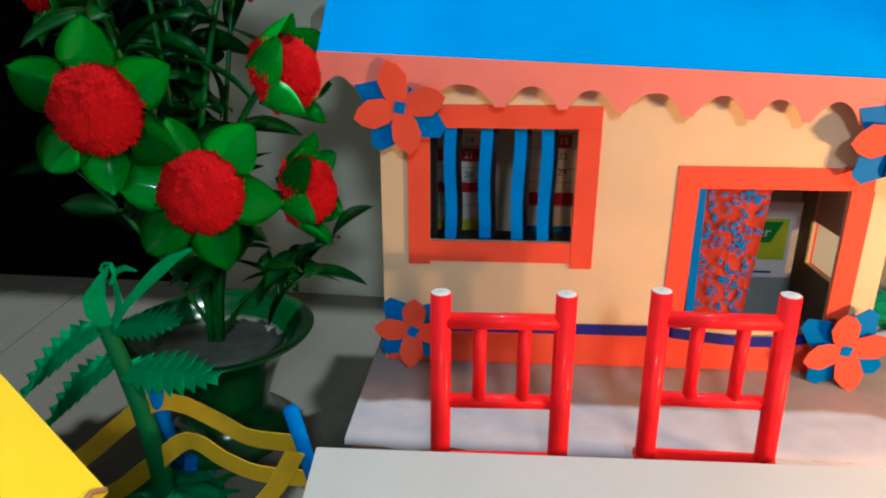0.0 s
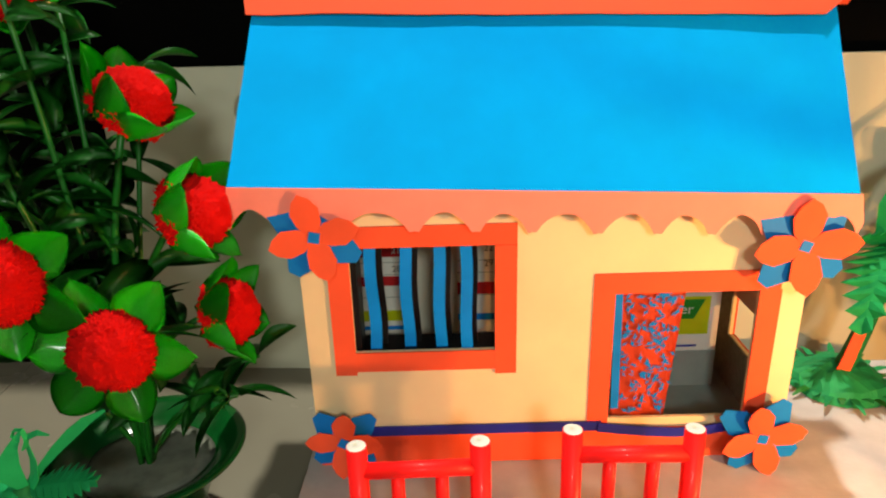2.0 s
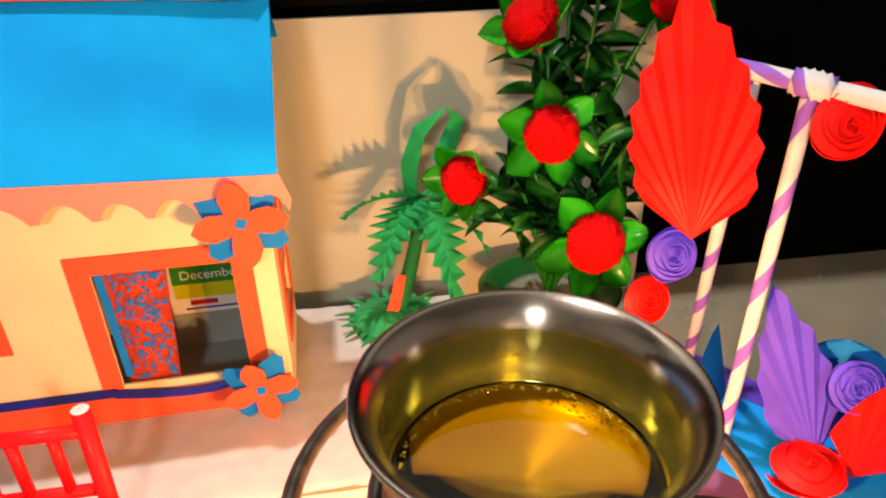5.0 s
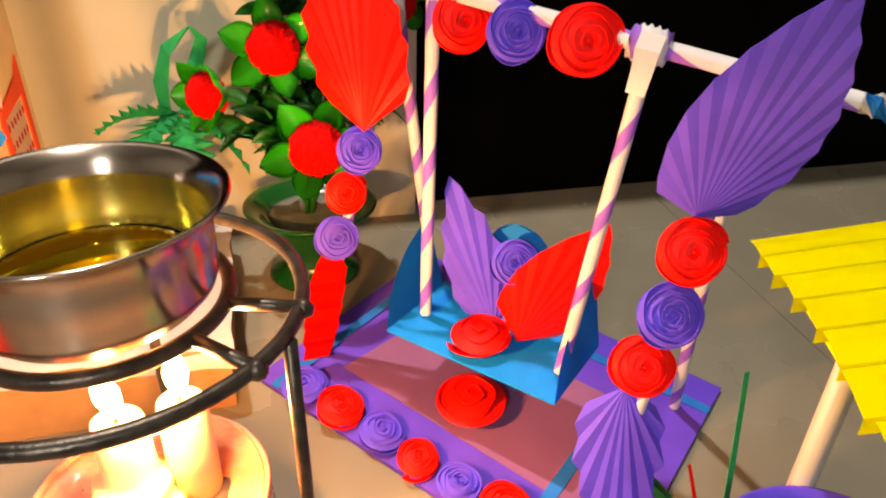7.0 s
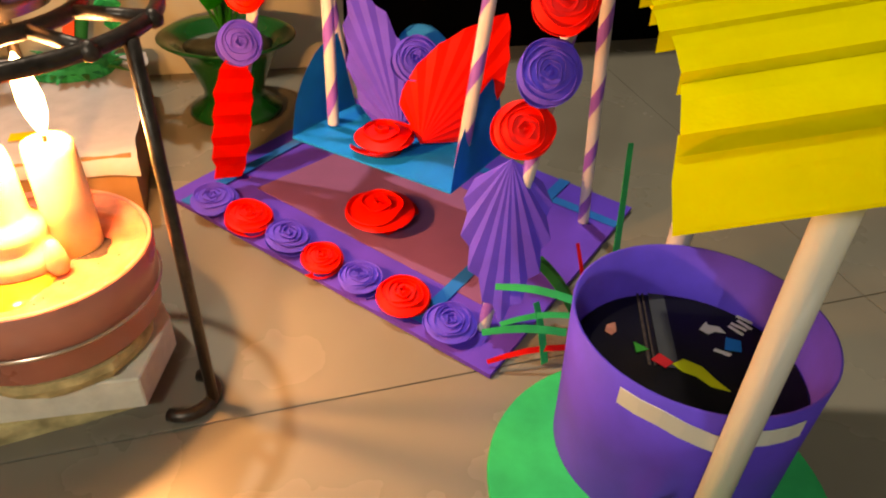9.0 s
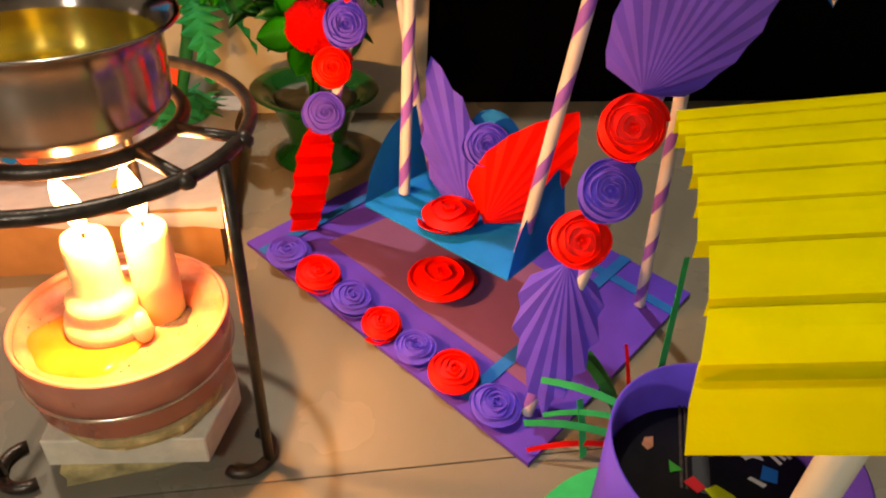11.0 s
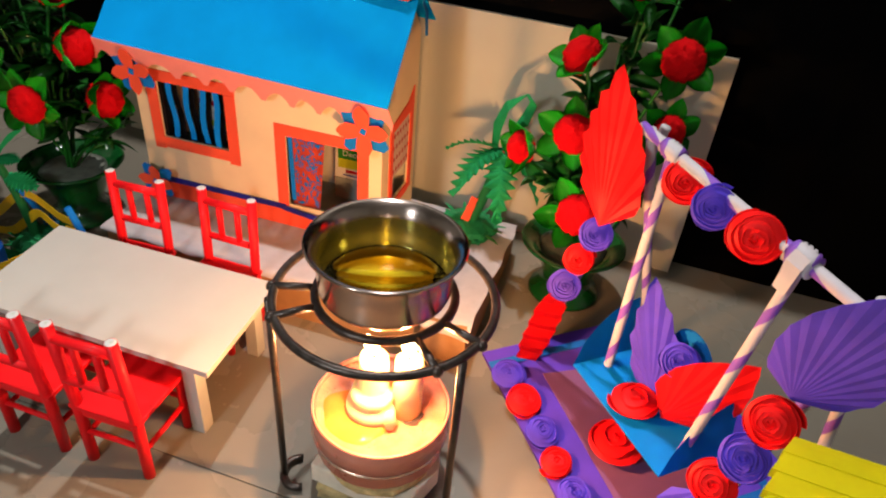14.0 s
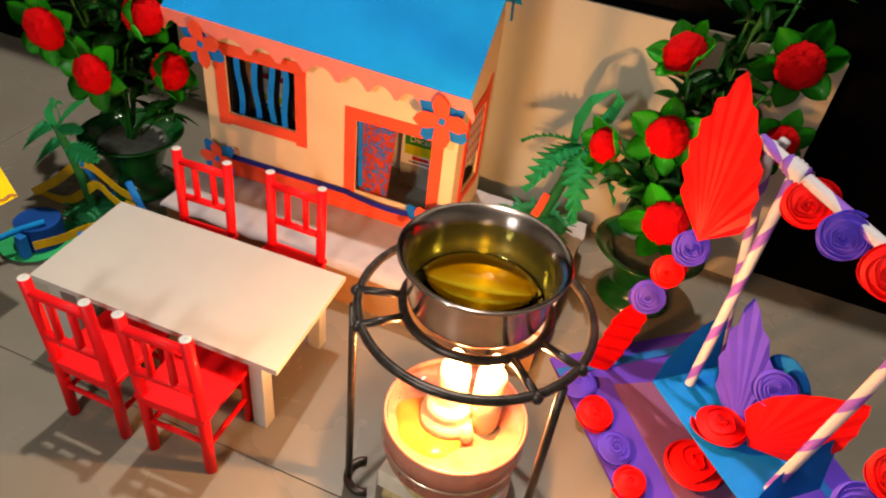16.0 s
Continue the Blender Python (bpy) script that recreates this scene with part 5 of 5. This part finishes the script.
def palm(at, hub, fronds, mound, band=None, slim=1.0, cut=0.48):
    ob = thing("paper_palm", at, "green paper palm tree with serrated fronds on a mound", "toy palm", "paper palms")
    a, h = Vector(at), Vector(hub)
    bm = lathe([(0, mound[1]), (mound[0] * 0.2, mound[1] * 0.97), (mound[0] * 0.4, mound[1] * 0.86), (mound[0] * 0.6, mound[1] * 0.70), (mound[0] * 0.8, mound[1] * 0.45), (mound[0] * 0.93, mound[1] * 0.2), (mound[0], 0.0004)], 44, tuple(a), wave=0.06)
    for v in bm.verts:
        k = 1 if v.co.z > a.z + 0.001 else 0
        v.co += k * Vector((0.004 * noise.noise(v.co * 60), 0.004 * noise.noise(v.co * 60 + Vector((9, 0, 0))), 0.0045 * noise.noise(v.co * 75 + Vector((0, 5, 0))) + 0.002 * noise.noise(v.co * 190)))
    part("mound", bm, "mound", ob, "crumpled green paper mound", placed=True)
    for k in range(26):
        d = Vector((math.cos(k * 0.2417), math.sin(k * 0.2417), 0))
        s = a + d * mound[0] * 0.86 + Vector((0, 0, mound[1] * 0.30))
        e = a + d * mound[0] * (1.22 + 0.2 * math.sin(k * 2.7)) + Vector((0, 0, 0.0028 + 0.002 * (k % 3)))
        part("fringe", strip([s, s.lerp(e, 0.5) + Vector((0, 0, 0.001)), e], [0.0055, 0.0045, 0.0012], d.cross(Vector((0, 0, 1))), 0.0003), "mound" if k % 3 else "leaf", ob, placed=True)
    pts = [a.lerp(h, t) + Vector((0.004 * math.sin(math.pi * t), 0, 0)) for t in (0, 0.2, 0.4, 0.6, 0.8, 1.0)]
    part("trunk", tube(pts, [r * slim for r in (0.0080, 0.0066, 0.0060, 0.0055, 0.0050, 0.0046)], 14), "trunk", ob, "rolled green paper trunk", soft=True, placed=True)
    if band:
        b = Vector(band)
        part("red_strip", strip([a + b + Vector((0, 0, 0.004)), a.lerp(h, 0.22) + b, a.lerp(h, 0.42) + b], [0.010, 0.009, 0.008], (1, 0, 0.2), 0.001), "coral", ob, "coral paper strip against the trunk", placed=True)
        part("red_strip", strip([h + Vector((-0.004, -0.006, -0.003)), h + Vector((0.005, -0.006, 0.001))], [0.004, 0.004], (0, 0, 1), 0.001), "coral", ob, placed=True)
    for out, length, droop, width, twist, *start in fronds:
        frond(ob, start[0] if start else h, out, length, droop, width, twist, cut)
    return ob


palm_r = palm((0.331, 0.512, DZ + 0.002), (0.358, 0.520, 0.170), [((-1, -0.15, 0.35), 0.074, 0.42, 0.0180, 35), ((-0.45, -0.5, 0.05), 0.066, 0.80, 0.0205, 10), ((0.15, -0.5, 0.0), 0.066, 0.95, 0.0175, 0), ((0.9, -0.2, 0.10), 0.062, 0.95, 0.009, 50)], (0.036, 0.016), (-0.004, -0.010, 0.002))
part("upright_frond", strip([(0.350, 0.521, 0.172), (0.350, 0.521, 0.196), (0.358, 0.519, 0.222), (0.378, 0.517, 0.240), (0.386, 0.516, 0.231), (0.379, 0.518, 0.210), (0.369, 0.520, 0.198)], [0.011, 0.015, 0.013, 0.007, 0.011, 0.016, 0.006], (0.8, -0.6, 0.4)), "grass", palm_r, "folded green paper frond", placed=True)
palm_l = palm((-0.1450, 0.343, ground(0.343)), (-0.1535, 0.328, 0.129), [((1, -0.15, 0.10), 0.062, 0.04, 0.0115, 35, (-0.150, 0.331, 0.103)), ((1, -0.10, 0.25), 0.042, 0.05, 0.0090, 30, (-0.149, 0.329, 0.127)), ((-0.80, -0.20, -0.28), 0.052, 0.42, 0.0115, -30, (-0.155, 0.328, 0.128)), ((-0.70, -0.15, -0.30), 0.050, 0.42, 0.0110, -30, (-0.153, 0.331, 0.108))], (0.030, 0.012), slim=0.86, cut=0.60)
for pts, ws, across, label in (
        ([(-0.1515, 0.327, 0.1290), (-0.1545, 0.325, 0.1370), (-0.1545, 0.325, 0.1440), (-0.1510, 0.326, 0.1520), (-0.1460, 0.327, 0.1600)], [0.005, 0.0105, 0.0100, 0.0050, 0.0015], (1, 0.4, 0.2), "folded green paper frond"),
        ([(-0.1510, 0.328, 0.1260), (-0.1465, 0.329, 0.1340), (-0.1450, 0.329, 0.1430), (-0.1460, 0.329, 0.1540)], [0.006, 0.0065, 0.0050, 0.0030], (1, -0.5, 0), "rolled green paper frond"),
        ([(-0.1455, 0.327, 0.1510), (-0.1432, 0.327, 0.1565), (-0.1446, 0.327, 0.1615), (-0.1483, 0.327, 0.1617), (-0.1500, 0.327, 0.1583), (-0.1475, 0.327, 0.1545)], [0.0035, 0.0030, 0.0022, 0.0022, 0.0020, 0.0010], (0.3, 1, 0.2), "curled green paper tip"),
        ([(-0.1480, 0.329, 0.1300), (-0.1420, 0.329, 0.1390), (-0.1321, 0.329, 0.1495), (-0.1235, 0.330, 0.1575), (-0.1165, 0.331, 0.1632), (-0.1073, 0.332, 0.1680)], [0.0020, 0.0034, 0.0050, 0.0060, 0.0050, 0.0015], (0.6, 0.3, -0.7), "narrow green paper frond"),
        ([(-0.1440, 0.328, 0.1568), (-0.1383, 0.328, 0.1592), (-0.1330, 0.328, 0.1578)], [0.0030, 0.0028, 0.0008], (0, 0.6, 1), "curled green paper tip")):
    part("upright_frond", strip(pts, ws, across), "grass", palm_l, label, placed=True)


# ---- potted plants ----
def pom_shape():
    """A shaggy felt pompom, flattened, with a ragged rim of tufts."""
    bm = bmesh.new()
    bmesh.ops.create_icosphere(bm, subdivisions=6, radius=1)
    for v in bm.verts:
        d = v.co.normalized()
        rim = 1 - d.z * d.z
        tuft = max(noise.noise(d * 17.0), -0.15) + 0.7 * max(noise.noise(d * 31.0), -0.1)
        f = 1 + 0.10 * noise.noise(d * 3.1) + 0.19 * tuft * (0.30 + 0.70 * rim)
        v.co = Vector((d.x * f, d.y * f, max(d.z, -0.25) * f * 0.60))
    return bm


def sepal_shape(seed):
    """A broad cupped plastic leaf with a pointed, turned-up tip, length 1 along y."""
    bm = bmesh.new()
    n, k = 12, 8
    rows = []
    for i in range(n + 1):
        t = i / n
        w = 0.44 * math.sin(math.pi * (0.14 + 0.86 * t)) ** 0.66 * (1 - 0.18 * t ** 4) + 0.005
        row = []
        for j in range(k + 1):
            u = -1 + 2 * j / k
            z = 0.20 * t * t - 0.10 * t + 0.62 * w * u * u - 0.045 * math.exp(-(u / 0.16) ** 2) * (1 - t) + 0.018 * noise.noise((u * 3.0 + seed * 9, t * 4.5, seed)) + 0.016 * math.sin(11 * t + seed) * abs(u)
            row.append(bm.verts.new((w * u, t + 0.02 * math.sin(3 * u + seed), z)))
        rows.append(row)
    for p, q in zip(rows, rows[1:]):
        for j in range(k):
            bm.faces.new((p[j], p[j + 1], q[j + 1], q[j]))
    bmesh.ops.solidify(bm, geom=bm.faces[:], thickness=0.03)
    return bm


def lance_shape():
    bm = bmesh.new()
    rows = []
    for i in range(9):
        t = i / 8
        w = 0.19 * math.sin(math.pi * (0.08 + 0.92 * t)) ** 0.8 + 0.004
        z = 0.25 * t - 0.42 * t * t
        rows.append([bm.verts.new(p) for p in ((-w, t, z + 0.05 * w * 6), (0, t, z), (w, t, z + 0.05 * w * 6))])
    for p, q in zip(rows, rows[1:]):
        for j in (0, 1):
            bm.faces.new((p[j], p[j + 1], q[j + 1], q[j]))
    bmesh.ops.solidify(bm, geom=bm.faces[:], thickness=0.02)
    return bm


def mesh_of(name, bm, material):
    me = bpy.data.meshes.new(name)
    bm.to_mesh(me)
    bm.free()
    me.materials.append(M[material])
    smooth(me)
    return me


POM = mesh_of("pompom", pom_shape(), "pom")
SEPAL = [mesh_of("sepal", sepal_shape(k), "petal") for k in range(3)]
LANCE = mesh_of("leaf", lance_shape(), "leaf")


def potted(at, blooms, seed, stems, bare=0.0):
    rng = random.Random(seed)
    ob = thing("potted_plant", at, "artificial plant with red pompom flowers in a green pot", "potted plant", "potted plants")
    tall = 0.0900 - at[2]
    part("pot", lathe([(r, z * tall) for r, z in ((0, 0.01), (0.0385, 0.01), (0.0410, 0.04), (0.0395, 0.10), (0.0310, 0.17), (0.0262, 0.26), (0.0268, 0.36), (0.0320, 0.56), (0.0385, 0.76), (0.0430, 0.86), (0.0520, 0.935), (0.0572, 0.985), (0.0580, 1.0), (0.0560, 1.012), (0.0500, 0.985), (0.0420, 0.925), (0.0385, 0.87), (0.0, 0.86))], 72), "pot", ob, "glossy dark green plastic pot", soft=True)
    part("soil", lathe([(0, 0.875 * tall), (0.018, 0.895 * tall), (0.030, 0.89 * tall), (0.0375, 0.872 * tall), (0.036, 0.862 * tall), (0, 0.862 * tall)], 40, wave=0.03), "soil", ob, "grey plaster filling", soft=True)
    a = Vector(at)
    root = Vector((at[0], at[1], 0.082))
    heads = []
    for p, out, r, *curl in blooms:
        heads.append((Vector(p), Vector(out).normalized(), r, curl[0] if curl else 0))
    lines = []
    for p, out, r, curl in heads:
        q1 = root + Vector((rng.uniform(-0.004, 0.004), rng.uniform(-0.004, 0.004), 0))
        end = p - out * r * 0.2
        pts = []
        for i in range(9):
            t = i / 8
            mid = q1.lerp(end, t) + Vector((0, 0, 1)) * 0.020 * math.sin(math.pi * t) - out * 0.012 * math.sin(math.pi * t)
            pts.append(mid)
        lines.append(pts)
        part("stem", tube(pts, 0.0019, 7), "leaf", ob, soft=True, placed=True)
    for tip in stems:
        tip = Vector(tip)
        pts = [root.lerp(tip, t) + Vector((0, 0, 0.012 * math.sin(math.pi * t))) for t in (i / 8 for i in range(9))]
        lines.append(pts)
        part("stem", tube(pts, 0.0015, 6), "leaf", ob, soft=True, placed=True)
    inv = world_of(ob).inverted()
    for k, pts in enumerate(lines):
        for i in range(3, 8) if k < len(heads) else range(4, 9):
            for s in range(3):
                d = Vector((rng.gauss(0, 1), rng.gauss(0, 1), rng.gauss(0.35, 0.5))).normalized()
                L = rng.uniform(0.026, 0.042)
                if pts[i].z + d.z * L < bare or any((pts[i] + d * L * 0.7 - p).length < r * 1.35 for p, out, r, curl in heads):
                    continue
                rot = d.to_track_quat("Y", "Z").to_matrix().to_4x4()
                again("leaf", LANCE, ob, inv @ Matrix.Translation(pts[i]) @ rot @ pose(0, 0, 0, 0, rng.uniform(-60, 60), 0) @ Matrix.Diagonal((L * rng.uniform(0.8, 1.25), L, L, 1)))
    for p, out, r, curl in heads:
        head = part("flower", lathe([(0, 0.0), (r * 0.30, 0.0), (r * 0.25, -r * 0.22), (0, -r * 0.34)], 12), "leaf", ob, "red pompom flower with glossy green sepals", soft=True)
        head.matrix_basis = inv @ frame_of(p, out, rng.uniform(0, 60))
        again("pompom", POM, head, Matrix.Translation((0, 0, r * 0.10)) @ Matrix.Diagonal((r * 0.80, r * 0.80, r * (0.86 + 0.012 * curl), 1)))
        n = 6
        for k in range(n):
            L = r * rng.uniform(1.12, 1.28)
            rise = rng.uniform(2, 15) + curl * rng.uniform(0.75, 1.25)
            again("sepal", SEPAL[(k + seed) % 3], head, pose(0, 0, 0, 0, 0, 360 / n * k + rng.uniform(-8, 8)) @ pose(0, r * (0.56 + 0.003 * curl), -r * 0.24, rise, rng.uniform(-8, 8), 0) @ Matrix.Diagonal((L, L, L, 1)))
    return ob


RB = 0.0222
potted((-0.1345, 0.408, ground(0.408)), [((-0.146, 0.340, 0.230), (0.15, -1, 0.05), RB * 1.05), ((-0.106, 0.348, 0.191), (0.1, -1, 0.15), RB * 1.03), ((-0.084, 0.400, 0.240), (0.95, -0.16, 0.25), RB * 1.05, 52), ((-0.084, 0.424, 0.172), (1.0, -0.05, 0.12), RB * 1.08, 44),
                            ((-0.109, 0.4115, 0.291), (0.65, -0.10, 0.75), RB * 1.05, 50), ((-0.218, 0.429, 0.287), (-0.8, -0.7, 0.2), RB * 0.95), ((-0.170, 0.440, 0.345), (-0.1, -0.6, 0.8), RB * 0.9)], 1,
       [(-0.178, 0.40, 0.31), (-0.143, 0.43, 0.34), (-0.188, 0.42, 0.25), (-0.112, 0.44, 0.31), (-0.160, 0.38, 0.27), (-0.066, 0.43, 0.140), (-0.195, 0.38, 0.20), (-0.160, 0.41, 0.37), (-0.075, 0.41, 0.125)])
potted((0.4575, 0.500, ground(0.500)), [((0.437, 0.455, 0.236), (0.05, -1, 0.25), RB * 0.98), ((0.459, 0.420, 0.172), (0.1, -1, 0.3), RB * 1.05), ((0.388, 0.490, 0.194), (-0.75, -0.60, 0.1), RB * 0.95, 30), ((0.430, 0.482, 0.300), (-0.55, -0.45, 0.65), RB * 0.98, 30),
                           ((0.515, 0.465, 0.319), (0.15, -1, 0.15), RB * 0.97), ((0.516, 0.410, 0.275), (0.6, -0.9, 0.2), RB * 0.8), ((0.470, 0.50, 0.365), (-0.1, -0.6, 0.8), RB * 0.8)], 2,
       [(0.42, 0.48, 0.20), (0.41, 0.49, 0.165), (0.46, 0.50, 0.31), (0.50, 0.49, 0.36), (0.49, 0.46, 0.24), (0.44, 0.48, 0.28), (0.51, 0.45, 0.20), (0.48, 0.48, 0.39)], 0.135)

# ---- the corner with the blue tub ----
tub = thing("toy_tub", (-0.154, 0.277, ground(0.277)), "blue paper tub on a round green paper base", "toy tub")
part("ground_disc", lathe([(0, 0.0020), (0.039, 0.0020), (0.0395, 0.0028), (0.039, 0.0036), (0, 0.0036)], 40, (-0.006, 0, 0)), "grass", tub, "round green paper base")
part("body", lathe([(0.0, 0.0038), (0.0222, 0.0038), (0.0228, 0.006), (0.0230, 0.030), (0.0228, 0.0320), (0.0, 0.0320)], 40), "tub", tub, "dark blue paper drum", soft=False)
part("spout", tube([(0.0145, -0.0030, 0.0360), (0.0010, -0.0215, 0.0330), (-0.0160, -0.0490, 0.0260), (-0.030, -0.072, 0.020)], 0.0032, 12), "sky", tub, "bright blue paper spout", soft=True)
part("support", box((0.0065, -0.0285, 0.0172), (0.010, 0.008, 0.0270), bevel=0.001), "blue", tub)
rail = thing("toy_railing", (-0.110, 0.360, 0), "blue paper posts with mustard paper ribbon rails", "toy railing")
posts = [((-0.1525, 0.3765, 0), (-0.135, 0.330, 0.096)), ((-0.0505, 0.338, 0), (-0.0635, 0.323, 0.0905)), ((-0.104, 0.285, 0), (-0.104, 0.285, 0.034))]
for a, b in posts:
    part("post", tube([a, b], 0.0038, 12), "blue", rail, "blue rolled-paper post", soft=True, placed=True)
part("post_foot", box((-0.149, 0.374, 0.0175), (0.022, 0.016, 0.012), bevel=0.002), "blue", rail, placed=True)
for pts, w in (([(-0.226, 0.334, 0.016), (-0.184, 0.335, 0.046), (-0.160, 0.335, 0.067), (-0.1406, 0.335, 0.0820), (-0.1245, 0.335, 0.0825), (-0.106, 0.335, 0.0735), (-0.090, 0.334, 0.0655), (-0.0625, 0.326, 0.0690)], 0.010),
               ([(-0.224, 0.340, 0.012), (-0.177, 0.337, 0.020), (-0.147, 0.337, 0.042), (-0.124, 0.336, 0.060), (-0.105, 0.335, 0.050), (-0.087, 0.334, 0.0435), (-0.058, 0.330, 0.0450)], 0.010),
               ([(-0.0615, 0.3190, 0.0690), (-0.072, 0.314, 0.050), (-0.086, 0.306, 0.038), (-0.1085, 0.300, 0.030), (-0.1180, 0.272, 0.030), (-0.1320, 0.249, 0.030)], 0.010)):
    pts = rounded(pts)
    part("ribbon", strip(pts, [w] * len(pts), (0, 0, 1), 0.0006), "ribbon", rail, "mustard yellow paper ribbon", placed=True)

shelter = thing("toy_shelter", (-0.130, 0.170, 0), "toy shelter with a sloping yellow paper roof", "toy shelter")
CORNER, RAKE, EAVE = Vector((-0.0955, 0.2247, 0.1190)), Vector((-0.738, 0.260, 0.623)), Vector((-0.06, -0.998, 0))
m = Matrix.Translation(CORNER) @ Matrix((RAKE, EAVE, RAKE.cross(EAVE).normalized())).transposed().to_4x4()
part("roof", card([(0, 0), (0.100, 0), (0.100, 0.130), (0, 0.130)], 0.0012, m), "amber", shelter, "yellow paper roof sheet", placed=True)
cord = [(0.001, 0.001), (0.004, 0.006), (0.003, 0.013), (0.006, 0.021), (0.002, 0.030), (0.003, 0.045)]
part("cord", tube(rounded([m @ Vector((u, v, 0.0022)) for u, v in cord]), 0.0010, 8), "board", shelter, "thin brown cord along the edge", soft=True, placed=True)
for u, v in ((0.040, 0.115), (0.092, 0.030), (0.092, 0.115)):
    top = m @ Vector((u, v, -0.0005))
    part("pole", tube([(top.x, top.y, 0), top], 0.004, 12), "board", shelter, "brown paper pole", soft=True, placed=True)
